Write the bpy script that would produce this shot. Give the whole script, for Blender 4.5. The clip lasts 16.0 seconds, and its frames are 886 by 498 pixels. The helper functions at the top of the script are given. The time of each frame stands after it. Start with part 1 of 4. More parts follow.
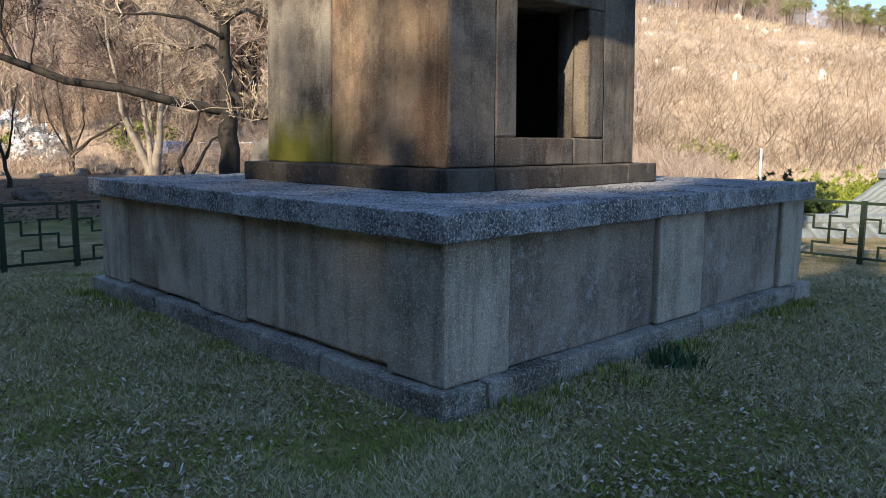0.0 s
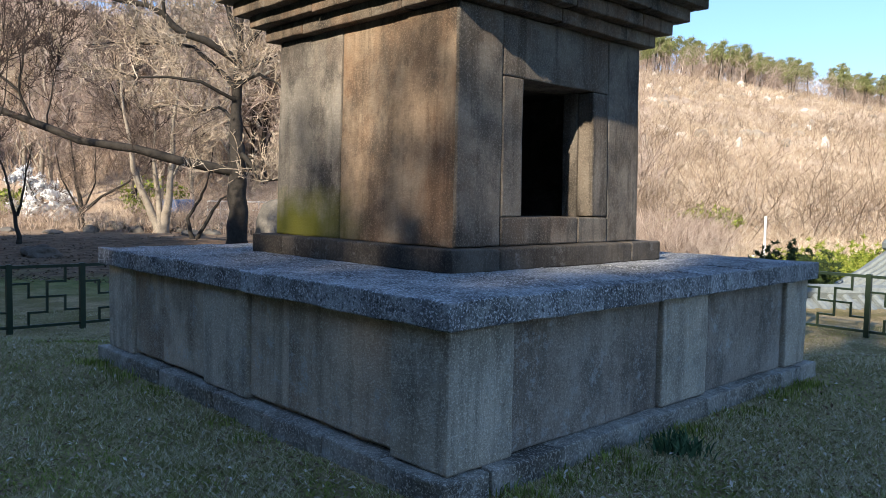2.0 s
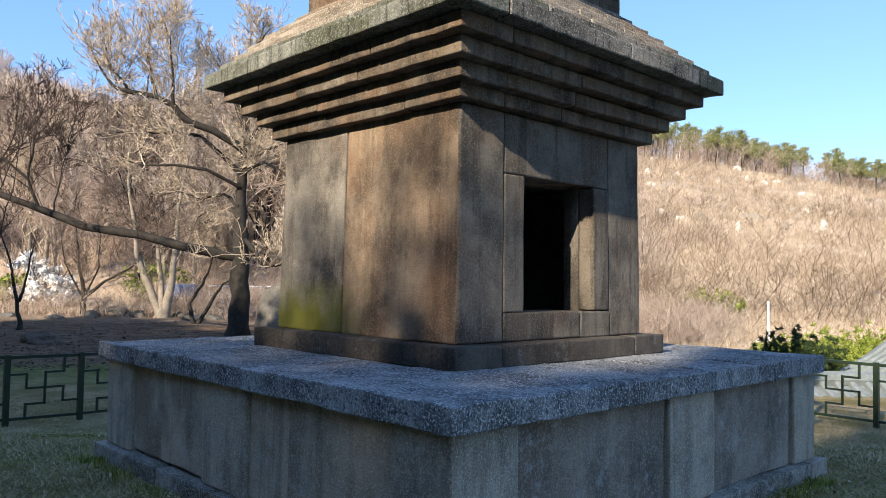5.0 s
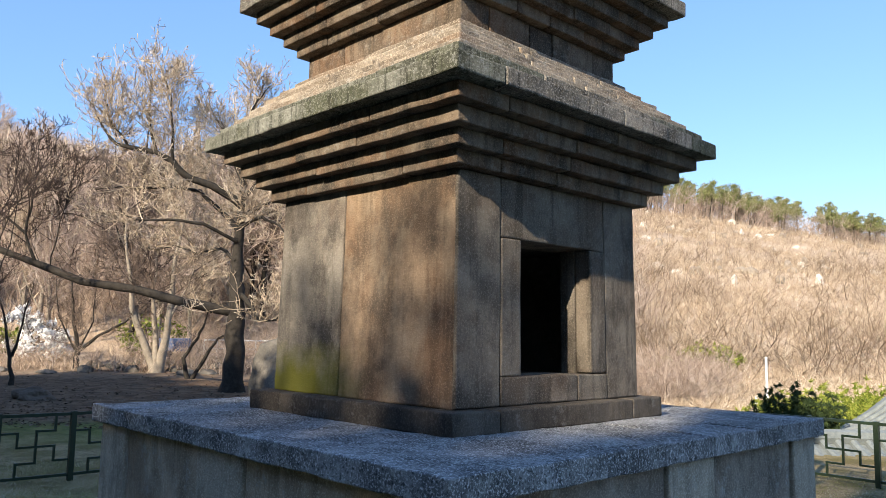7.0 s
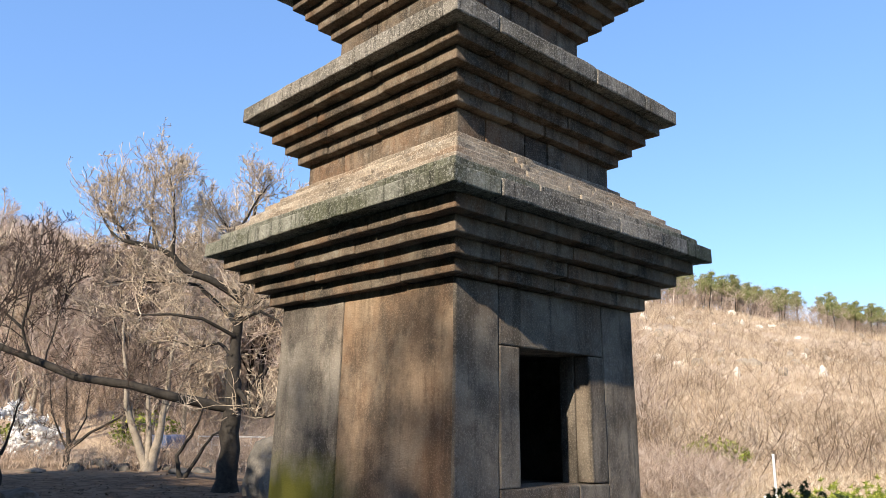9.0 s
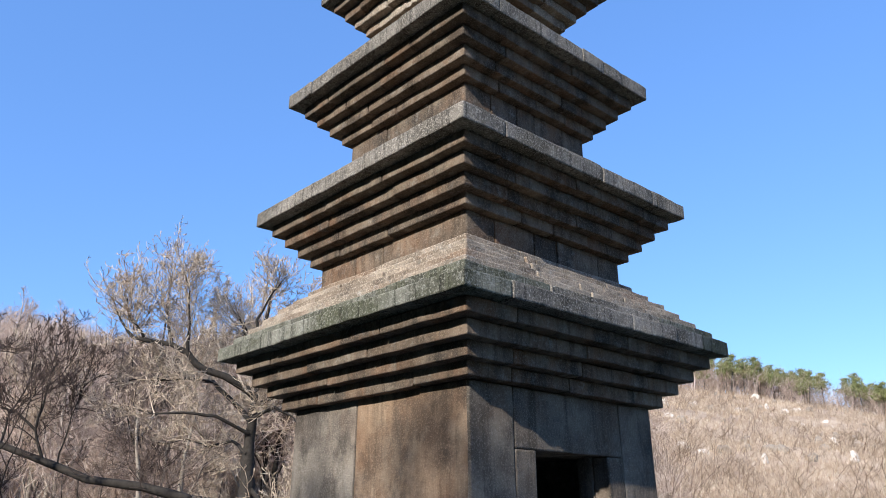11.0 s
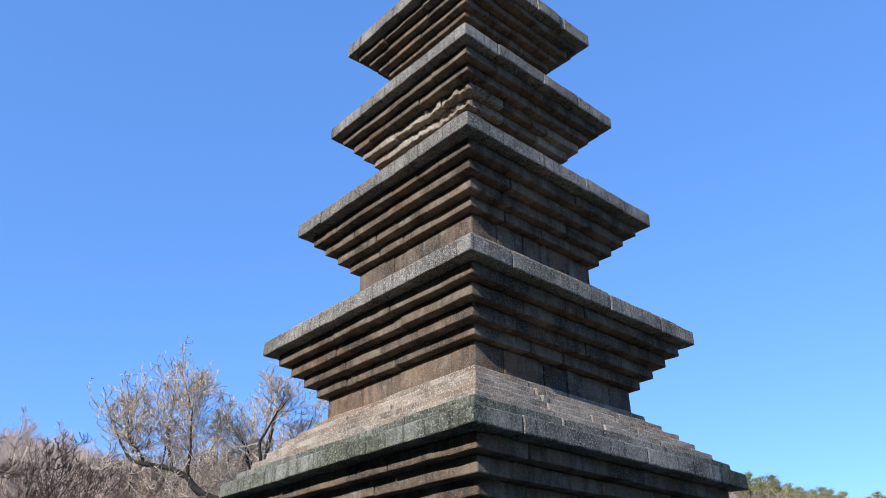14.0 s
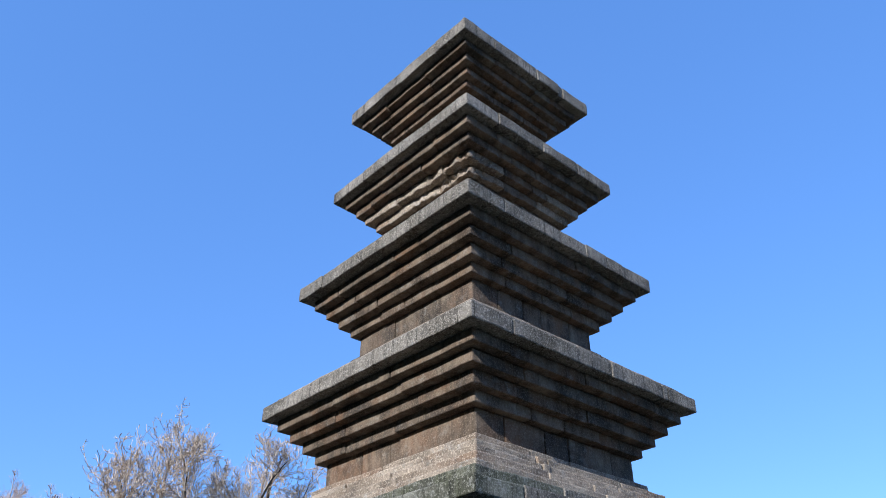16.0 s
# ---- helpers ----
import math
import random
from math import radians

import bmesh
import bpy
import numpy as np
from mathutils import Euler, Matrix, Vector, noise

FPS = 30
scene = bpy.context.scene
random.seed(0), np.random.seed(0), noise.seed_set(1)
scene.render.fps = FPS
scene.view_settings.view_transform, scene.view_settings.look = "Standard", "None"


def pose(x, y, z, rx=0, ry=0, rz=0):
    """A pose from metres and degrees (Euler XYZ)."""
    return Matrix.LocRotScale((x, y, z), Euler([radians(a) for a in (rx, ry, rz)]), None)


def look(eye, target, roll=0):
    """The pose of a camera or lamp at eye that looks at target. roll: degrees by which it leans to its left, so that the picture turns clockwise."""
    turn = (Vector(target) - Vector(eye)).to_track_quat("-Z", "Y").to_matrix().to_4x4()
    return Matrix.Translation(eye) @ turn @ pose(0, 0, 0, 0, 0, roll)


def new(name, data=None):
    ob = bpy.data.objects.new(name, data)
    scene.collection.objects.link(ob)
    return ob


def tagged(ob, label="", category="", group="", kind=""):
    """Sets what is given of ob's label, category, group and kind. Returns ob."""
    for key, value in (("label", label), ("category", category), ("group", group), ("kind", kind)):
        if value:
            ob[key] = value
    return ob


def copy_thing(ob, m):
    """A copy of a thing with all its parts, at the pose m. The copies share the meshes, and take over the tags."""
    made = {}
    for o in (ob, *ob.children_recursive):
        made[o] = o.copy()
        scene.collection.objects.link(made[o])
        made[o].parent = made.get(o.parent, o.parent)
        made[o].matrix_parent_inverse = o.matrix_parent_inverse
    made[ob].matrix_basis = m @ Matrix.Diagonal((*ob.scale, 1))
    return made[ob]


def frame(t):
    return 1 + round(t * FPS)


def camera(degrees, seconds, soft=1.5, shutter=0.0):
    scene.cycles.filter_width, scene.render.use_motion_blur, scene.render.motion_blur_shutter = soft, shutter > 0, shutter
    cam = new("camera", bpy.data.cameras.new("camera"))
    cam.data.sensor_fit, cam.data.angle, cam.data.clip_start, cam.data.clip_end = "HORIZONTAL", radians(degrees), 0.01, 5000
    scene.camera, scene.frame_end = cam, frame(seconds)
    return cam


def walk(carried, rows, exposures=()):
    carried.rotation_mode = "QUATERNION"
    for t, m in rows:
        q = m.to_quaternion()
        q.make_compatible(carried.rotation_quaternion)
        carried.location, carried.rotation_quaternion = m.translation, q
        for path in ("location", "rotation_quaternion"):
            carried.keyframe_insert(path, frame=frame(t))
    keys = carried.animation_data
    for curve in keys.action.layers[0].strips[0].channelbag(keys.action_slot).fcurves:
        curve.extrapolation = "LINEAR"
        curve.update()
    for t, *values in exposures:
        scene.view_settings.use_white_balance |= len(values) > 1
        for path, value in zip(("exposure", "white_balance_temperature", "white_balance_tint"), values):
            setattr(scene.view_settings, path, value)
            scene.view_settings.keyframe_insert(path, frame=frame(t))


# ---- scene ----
cam = camera(59.91, 16.0, soft=0.9)
PATH = [
    (0.0, pose(4.535, -4.468, 1.277, 81.92, -0.33, 45.94)),
    (0.5, pose(4.539, -4.461, 1.292, 81.61, -0.55, 46.20)),
    (1.0, pose(4.551, -4.468, 1.321, 81.54, -0.75, 46.43)),
    (1.5, pose(4.547, -4.487, 1.372, 83.52, -0.98, 46.31)),
    (2.0, pose(4.555, -4.489, 1.411, 86.29, -1.10, 46.40)),
    (2.5, pose(4.556, -4.493, 1.435, 87.93, -1.06, 46.40)),
    (3.0, pose(4.559, -4.495, 1.448, 88.51, -1.08, 46.41)),
    (3.5, pose(4.560, -4.495, 1.468, 88.93, -0.86, 46.46)),
    (4.0, pose(4.556, -4.496, 1.474, 90.04, -0.87, 46.49)),
    (6.5, pose(4.567, -4.515, 1.560, 95.50, -1.02, 46.38)),
    (7.0, pose(4.575, -4.527, 1.573, 96.36, -1.03, 46.25)),
    (7.5, pose(4.578, -4.524, 1.582, 96.94, -1.14, 46.23)),
    (8.0, pose(4.585, -4.527, 1.601, 97.27, -0.98, 46.32)),
    (8.5, pose(4.587, -4.533, 1.633, 99.52, -0.84, 46.34)),
    (9.0, pose(4.602, -4.539, 1.686, 103.11, -0.88, 46.23)),
    (11.5, pose(4.651, -4.562, 1.788, 110.17, 0.40, 47.92)),
    (12.0, pose(4.655, -4.577, 1.809, 111.21, 0.76, 48.09)),
    (12.5, pose(4.661, -4.588, 1.832, 113.94, 1.18, 48.29)),
    (13.0, pose(4.663, -4.584, 1.853, 115.51, 0.69, 48.25)),
    (13.5, pose(4.667, -4.587, 1.871, 116.70, 0.49, 48.21)),
    (14.0, pose(4.669, -4.597, 1.886, 118.15, 0.37, 48.18)),
    (14.5, pose(4.676, -4.608, 1.902, 119.65, 0.76, 48.40)),
    (15.0, pose(4.696, -4.612, 1.898, 120.86, 0.44, 48.52)),
    (15.5, pose(4.705, -4.620, 1.899, 121.79, 0.25, 48.47)),
    (16.0, pose(4.703, -4.635, 1.899, 122.70, 0.11, 48.05)),
]
EXPOSURES = [(0.0, 1.0, 6580, 9), (0.8, 1.0, 6480, 8), (1.6, 1.0, 6250, 8), (3.0, 0.99, 6270, 8), (6.5, 0.95, 6420, 8), (8.0, 0.97, 6560, 8), (9.0, 0.89, 6400, 9), (11.5, 0.65, 5500, 10), (16.0, 0.58, 5260, 10)]
walk(cam, PATH, EXPOSURES)

# ---- light ----
SUN_EL, SUN_DIR = radians(28), Vector((0.25, -0.97, 0)).normalized()
world = bpy.data.worlds.new("sky")
scene.world = world
world.use_nodes = True
wn = world.node_tree.nodes
sky = wn.new("ShaderNodeTexSky")
sky.sky_type = "NISHITA"
sky.sun_disc = False
sky.sun_elevation = SUN_EL
sky.sun_rotation = math.atan2(SUN_DIR.x, SUN_DIR.y)
sky.air_density, sky.dust_density, sky.ozone_density = 1.0, 0.1, 3.0
wn["Background"].inputs["Strength"].default_value = 0.15
haze = wn.new("ShaderNodeMix")
haze.data_type = "RGBA"
haze.inputs[0].default_value = 0.5
haze.inputs[7].default_value = (0.80, 1.65, 3.7, 1)
world.node_tree.links.new(sky.outputs[0], haze.inputs[6])
world.node_tree.links.new(haze.outputs[2], wn["Background"].inputs["Color"])
sun = new("sun", bpy.data.lights.new("sun", "SUN"))
sun.data.energy, sun.data.angle, sun.data.color = 5.0, radians(0.7), (1.0, 0.87, 0.70)
to_sun = SUN_DIR * math.cos(SUN_EL) + Vector((0, 0, math.sin(SUN_EL)))
sun.matrix_world = look(to_sun * 60, (0, 0, 0))


# ---- materials ----
def material(name, rough=0.9, spec=0.2):
    m = bpy.data.materials.new(name)
    m.use_nodes = True
    n = m.node_tree.nodes
    b = n["Principled BSDF"]
    b.inputs["Roughness"].default_value = rough
    b.inputs["Specular IOR Level"].default_value = spec
    return m, n, m.node_tree.links, b


def mix(n, links, fac, a, b, blend="MIX"):
    x = n.new("ShaderNodeMix")
    x.data_type, x.blend_type = "RGBA", blend
    for sock, v in ((x.inputs[0], fac), (x.inputs[6], a), (x.inputs[7], b)):
        if isinstance(v, (int, float)):
            sock.default_value = v
        elif isinstance(v, (tuple, list)):
            sock.default_value = (*v, 1)
        else:
            links.new(v, sock)
    return x.outputs[2]


def noise_tex(n, links, vec, scale, detail=4, rough=0.6):
    t = n.new("ShaderNodeTexNoise")
    t.inputs["Scale"].default_value, t.inputs["Detail"].default_value, t.inputs["Roughness"].default_value = scale, detail, rough
    if vec is not None:
        links.new(vec, t.inputs["Vector"])
    return t.outputs["Fac"]


def ramp(n, links, fac, lo, hi):
    t = n.new("ShaderNodeMapRange")
    t.inputs[1].default_value, t.inputs[2].default_value = lo, hi
    links.new(fac, t.inputs[0])
    return t.outputs[0]


def maths(n, links, op, a, b=0.0):
    t = n.new("ShaderNodeMath")
    t.operation, t.use_clamp = op, False
    for sock, v in zip(t.inputs, (a, b)):
        if isinstance(v, (int, float)):
            sock.default_value = v
        else:
            links.new(v, sock)
    return t.outputs[0]


def scaled(n, links, vec, s):
    t = n.new("ShaderNodeMapping")
    t.inputs["Scale"].default_value = s
    links.new(vec, t.inputs["Vector"])
    return t.outputs[0]


def bump(n, links, b, height, strength=0.3, dist=0.01):
    t = n.new("ShaderNodeBump")
    t.inputs["Strength"].default_value, t.inputs["Distance"].default_value = strength, dist
    links.new(height, t.inputs["Height"])
    links.new(t.outputs[0], b.inputs["Normal"])


def stone_material(name, light, dark, stain, stain_lo, speckle=0.5, streaks=0.4, vary=0.25, lichen=0.0, moss=None, moss_box=None, soot=0.0, grain_size=75, streak_size=9, rust=0.0):
    """Weathered granite: speckled grain, broad blotches, run-off streaks, soot, rust, lichen and moss."""
    m, n, L, b = material(name, 0.92, 0.15)
    co = n.new("ShaderNodeTexCoord").outputs["Object"]
    rnd = n.new("ShaderNodeObjectInfo").outputs["Random"]
    off = n.new("ShaderNodeVectorMath")
    off.operation = "ADD"
    L.new(co, off.inputs[0])
    comb = n.new("ShaderNodeCombineXYZ")
    L.new(maths(n, L, "MULTIPLY", rnd, 7.0), comb.inputs[0])
    L.new(comb.outputs[0], off.inputs[1])
    so = off.outputs[0]
    col = mix(n, L, ramp(n, L, noise_tex(n, L, so, 2.2, 8, 0.65), 0.38, 0.62), dark, light)
    col = mix(n, L, maths(n, L, "MULTIPLY", rnd, vary), col, stain)
    col = mix(n, L, maths(n, L, "MULTIPLY", ramp(n, L, noise_tex(n, L, so, 1.3, 7), stain_lo, stain_lo + 0.13), 0.8), col, stain)
    if rust:
        rs = noise_tex(n, L, scaled(n, L, so, (2.6, 2.6, 1.1)), 1.0, 7, 0.62)
        col = mix(n, L, maths(n, L, "MULTIPLY", ramp(n, L, rs, 0.5, 0.64), rust), col, (0.185, 0.105, 0.06))
        pl = noise_tex(n, L, scaled(n, L, so, (2.6, 2.6, 1.6)), 1.3, 8, 0.66)
        col = mix(n, L, maths(n, L, "MULTIPLY", ramp(n, L, pl, 0.50, 0.70), 0.6 * rust), col, (0.36, 0.31, 0.235))
    if soot:
        sm = noise_tex(n, L, scaled(n, L, so, (2.4, 2.4, 1.6)), 1.1, 7, 0.66)
        col = mix(n, L, maths(n, L, "MULTIPLY", ramp(n, L, sm, 0.49, 0.62), soot), col, (0.036, 0.033, 0.030))
    st = noise_tex(n, L, scaled(n, L, co, (streak_size, streak_size, 0.7)), 1.0, 6, 0.65)
    col = mix(n, L, maths(n, L, "MULTIPLY", ramp(n, L, st, 0.5, 0.64), streaks), col, tuple(c * 0.28 for c in dark))
    grain = noise_tex(n, L, co, grain_size, 3, 0.7)
    col = mix(n, L, maths(n, L, "MULTIPLY", ramp(n, L, grain, 0.52, 0.62), speckle), col, tuple(min(1, c * 1.9 + 0.03) for c in light))
    grain2 = noise_tex(n, L, co, grain_size * 0.64, 3, 0.7)
    col = mix(n, L, maths(n, L, "MULTIPLY", ramp(n, L, grain2, 0.54, 0.64), speckle), col, tuple(c * 0.25 for c in dark))
    if lichen:
        li = noise_tex(n, L, so, 11, 8, 0.8)
        li2 = ramp(n, L, noise_tex(n, L, so, 2.0, 4), 0.42, 0.6)
        col = mix(n, L, maths(n, L, "MULTIPLY", maths(n, L, "MULTIPLY", ramp(n, L, li, 0.53, 0.6), lichen), li2), col, (0.44, 0.44, 0.41))
    if moss:
        x, y, z = moss_box
        sep = n.new("ShaderNodeSeparateXYZ")
        L.new(co, sep.inputs[0])
        wob = maths(n, L, "MULTIPLY", maths(n, L, "SUBTRACT", noise_tex(n, L, co, 4, 6), 0.5), 0.5)
        fx = ramp(n, L, maths(n, L, "ADD", sep.outputs[0], wob), x[0], x[1])
        fz = ramp(n, L, maths(n, L, "ADD", sep.outputs[2], wob), z[0], z[1])
        fy = ramp(n, L, sep.outputs[1], y[0], y[1])
        fac = maths(n, L, "MULTIPLY", maths(n, L, "MULTIPLY", fx, fz), maths(n, L, "MULTIPLY", fy, 0.9))
        col = mix(n, L, fac, col, moss)
    L.new(col, b.inputs["Base Color"])
    h = maths(n, L, "ADD", maths(n, L, "MULTIPLY", grain, 0.6), noise_tex(n, L, co, 16, 8, 0.72))
    bump(n, L, b, h, 0.9, 0.014)
    return m


M_BASE = stone_material("grey_granite", (0.55, 0.475, 0.375), (0.37, 0.315, 0.245), (0.27, 0.22, 0.165), 0.54, 0.32, 0.45, 0.3, 0.4, soot=0.35, grain_size=85)
# front panels lightened in colour against the dim light there; sides kept darker
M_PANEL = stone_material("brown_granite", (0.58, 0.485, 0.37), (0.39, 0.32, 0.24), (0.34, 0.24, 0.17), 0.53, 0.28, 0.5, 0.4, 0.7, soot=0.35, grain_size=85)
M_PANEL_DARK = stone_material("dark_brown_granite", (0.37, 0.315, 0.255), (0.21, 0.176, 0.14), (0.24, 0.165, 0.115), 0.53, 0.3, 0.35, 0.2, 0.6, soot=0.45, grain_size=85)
M_CAP = stone_material("speckled_granite", (0.36, 0.355, 0.35), (0.145, 0.143, 0.14), (0.085, 0.084, 0.082), 0.5, 0.8, 0.25, 0.3, 0.8, soot=0.55, grain_size=72)
# plinth: darker and blotchier than the base stones above it
M_PLINTH = stone_material("damp_granite", (0.46, 0.415, 0.35), (0.23, 0.20, 0.165), (0.10, 0.088, 0.066), 0.48, 0.4, 0.3, 0.4, 0.8, soot=0.55)
# near-black tone for the step course and the inside of the doorway
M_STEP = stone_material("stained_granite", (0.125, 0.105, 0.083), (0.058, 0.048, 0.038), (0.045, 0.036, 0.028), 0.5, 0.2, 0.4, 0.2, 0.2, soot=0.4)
M_BODY = stone_material("ochre_granite", (0.30, 0.216, 0.143), (0.135, 0.095, 0.066), (0.20, 0.12, 0.07), 0.55, 0.15, 0.4, 0.1, 0.0,
                        (0.14, 0.135, 0.013), ((0.22, -0.5), (-1.0, -1.05), (1.5, 1.22)), soot=0.6, rust=0.65)
M_BODY_SLAB = stone_material("grey_ochre_granite", (0.275, 0.244, 0.20), (0.125, 0.11, 0.093), (0.12, 0.095, 0.078), 0.55, 0.15, 0.45, 0.1, 0.0,
                             (0.14, 0.135, 0.013), ((0.22, -0.5), (-1.0, -1.05), (1.5, 1.22)), soot=0.75, rust=0.2)
M_BODY_GREY = stone_material("grey_brown_granite", (0.225, 0.192, 0.152), (0.10, 0.084, 0.066), (0.12, 0.083, 0.056), 0.55, 0.22, 0.55, 0.2, soot=0.6, rust=0.12)
# sooty, rusty eave stone, darkened further to deepen the shade under the roofs
M_ROOF = stone_material("eave_granite", (0.20, 0.158, 0.116), (0.06, 0.049, 0.038), (0.125, 0.072, 0.041), 0.52, 0.25, 0.5, 0.3, 0.2, soot=0.75, rust=0.6)
M_SLAB = stone_material("mossy_granite", (0.24, 0.235, 0.195), (0.085, 0.085, 0.062), (0.062, 0.066, 0.034), 0.47, 0.35, 0.85, 0.25, 0.35, soot=0.45, streak_size=24)
M_SLAB_DRY = stone_material("grey_tan_granite", (0.29, 0.262, 0.222), (0.115, 0.104, 0.088), (0.09, 0.08, 0.06), 0.5, 0.45, 0.75, 0.3, 0.3, soot=0.35, streak_size=24)
# pale stone; on the roof tops its lightness also paints in sunlight
M_TOP = stone_material("pale_tan_granite", (0.385, 0.325, 0.25), (0.20, 0.166, 0.126), (0.21, 0.138, 0.09), 0.53, 0.4, 0.2, 0.3, 0.4, soot=0.45)


def flat_material(name, a, b_col, scale, rough=0.85, spec=0.2, b_amt=0.25, detail=6):
    m, n, L, b = material(name, rough, spec)
    co = n.new("ShaderNodeTexCoord").outputs["Object"]
    f = noise_tex(n, L, co, scale, detail, 0.65)
    f2 = noise_tex(n, L, co, scale * 7, 4, 0.65)
    fac = maths(n, L, "ADD", maths(n, L, "MULTIPLY", f, 0.65), maths(n, L, "MULTIPLY", f2, 0.35))
    L.new(mix(n, L, ramp(n, L, fac, 0.36, 0.64), a, b_col), b.inputs["Base Color"])
    bump(n, L, b, f2, b_amt, 0.01)
    return m


def island_material(name, cols, rough=0.9):
    """Colour varied from blade to blade or leaf to leaf."""
    m, n, L, b = material(name, rough, 0.15)
    r = n.new("ShaderNodeNewGeometry").outputs["Random Per Island"]
    t = n.new("ShaderNodeValToRGB")
    while len(t.color_ramp.elements) < len(cols):
        t.color_ramp.elements.new(0.5)
    for e, (p, c) in zip(t.color_ramp.elements, cols):
        e.position, e.color = p, (*c, 1)
    L.new(r, t.inputs[0])
    L.new(t.outputs[0], b.inputs["Base Color"])
    return m


M_BARK = flat_material("bark", (0.018, 0.015, 0.0125), (0.055, 0.047, 0.038), 5, b_amt=0.8)
M_BARK_PALE = flat_material("pale_bark", (0.20, 0.165, 0.125), (0.34, 0.29, 0.23), 4, b_amt=0.6)
M_TWIG = island_material("twigs", ((0, (0.18, 0.135, 0.095)), (0.5, (0.44, 0.345, 0.245)), (1, (0.66, 0.55, 0.42))))
# near-black copy of the twig tones, standing in for shade
M_TWIG_SHADED = island_material("shaded_twigs", ((0, (0.03, 0.022, 0.018)), (0.6, (0.07, 0.05, 0.04)), (1, (0.14, 0.10, 0.08))))
M_TWIG_DARK = island_material("dark_twigs", ((0, (0.08, 0.058, 0.046)), (0.6, (0.17, 0.127, 0.10)), (1, (0.32, 0.245, 0.19))))
M_TWIG_PINK = island_material("reddish_twigs", ((0, (0.24, 0.175, 0.14)), (0.6, (0.44, 0.34, 0.275)), (1, (0.60, 0.50, 0.42))))
M_PINE = island_material("pine_needles", ((0, (0.09, 0.105, 0.04)), (0.6, (0.20, 0.215, 0.08)), (1, (0.34, 0.34, 0.15))))
M_SHRUB = island_material("yellow_green_leaves", ((0, (0.10, 0.14, 0.02)), (0.6, (0.22, 0.26, 0.04)), (1, (0.36, 0.36, 0.08))))
M_SHRUB_DARK = island_material("dark_green_leaves", ((0, (0.02, 0.035, 0.012)), (1, (0.06, 0.085, 0.03))))
M_BLOSSOM = island_material("white_blossom", ((0, (0.72, 0.70, 0.68)), (1, (0.86, 0.85, 0.84))))
M_GRASS = island_material("grass_blades", ((0, (0.12, 0.13, 0.035)), (0.3, (0.22, 0.215, 0.065)), (0.5, (0.46, 0.37, 0.20)), (0.85, (0.68, 0.56, 0.35)), (1, (0.80, 0.72, 0.54))))
M_GREEN = island_material("green_grass", ((0, (0.10, 0.13, 0.022)), (0.7, (0.225, 0.265, 0.05)), (1, (0.40, 0.41, 0.10))))
M_WEED = island_material("blue_green_leaves", ((0, (0.035, 0.07, 0.03)), (1, (0.09, 0.15, 0.075))))
M_LITTER = island_material("soil_litter", ((0, (0.05, 0.033, 0.022)), (0.7, (0.13, 0.088, 0.058)), (1, (0.27, 0.20, 0.14))))
M_LEAF = island_material("fallen_leaves", ((0, (0.11, 0.065, 0.033)), (0.45, (0.27, 0.19, 0.115)), (0.85, (0.44, 0.36, 0.26)), (1, (0.62, 0.55, 0.45))))
M_FENCE = flat_material("green_paint", (0.012, 0.024, 0.012), (0.02, 0.036, 0.018), 8, 0.45, 0.4, 0.1)
M_ROCK = flat_material("boulder_stone", (0.07, 0.065, 0.055), (0.17, 0.15, 0.125), 2.5, b_amt=0.7)
M_TILE = flat_material("grey_roof_tile", (0.12, 0.135, 0.13), (0.22, 0.24, 0.23), 6, 0.7, 0.3, 0.3)
M_PLASTER = flat_material("pale_plaster", (0.50, 0.44, 0.37), (0.66, 0.60, 0.52), 3)
M_WHITE = flat_material("white_paint", (0.68, 0.67, 0.64), (0.8, 0.79, 0.76), 4, 0.5, 0.3, 0.05)
M_BLUE = flat_material("blue_paint", (0.05, 0.08, 0.16), (0.09, 0.13, 0.24), 3, 0.4, 0.4, 0.05)
M_SOIL = flat_material("soil", (0.07, 0.05, 0.035), (0.15, 0.115, 0.085), 4, b_amt=0.6)


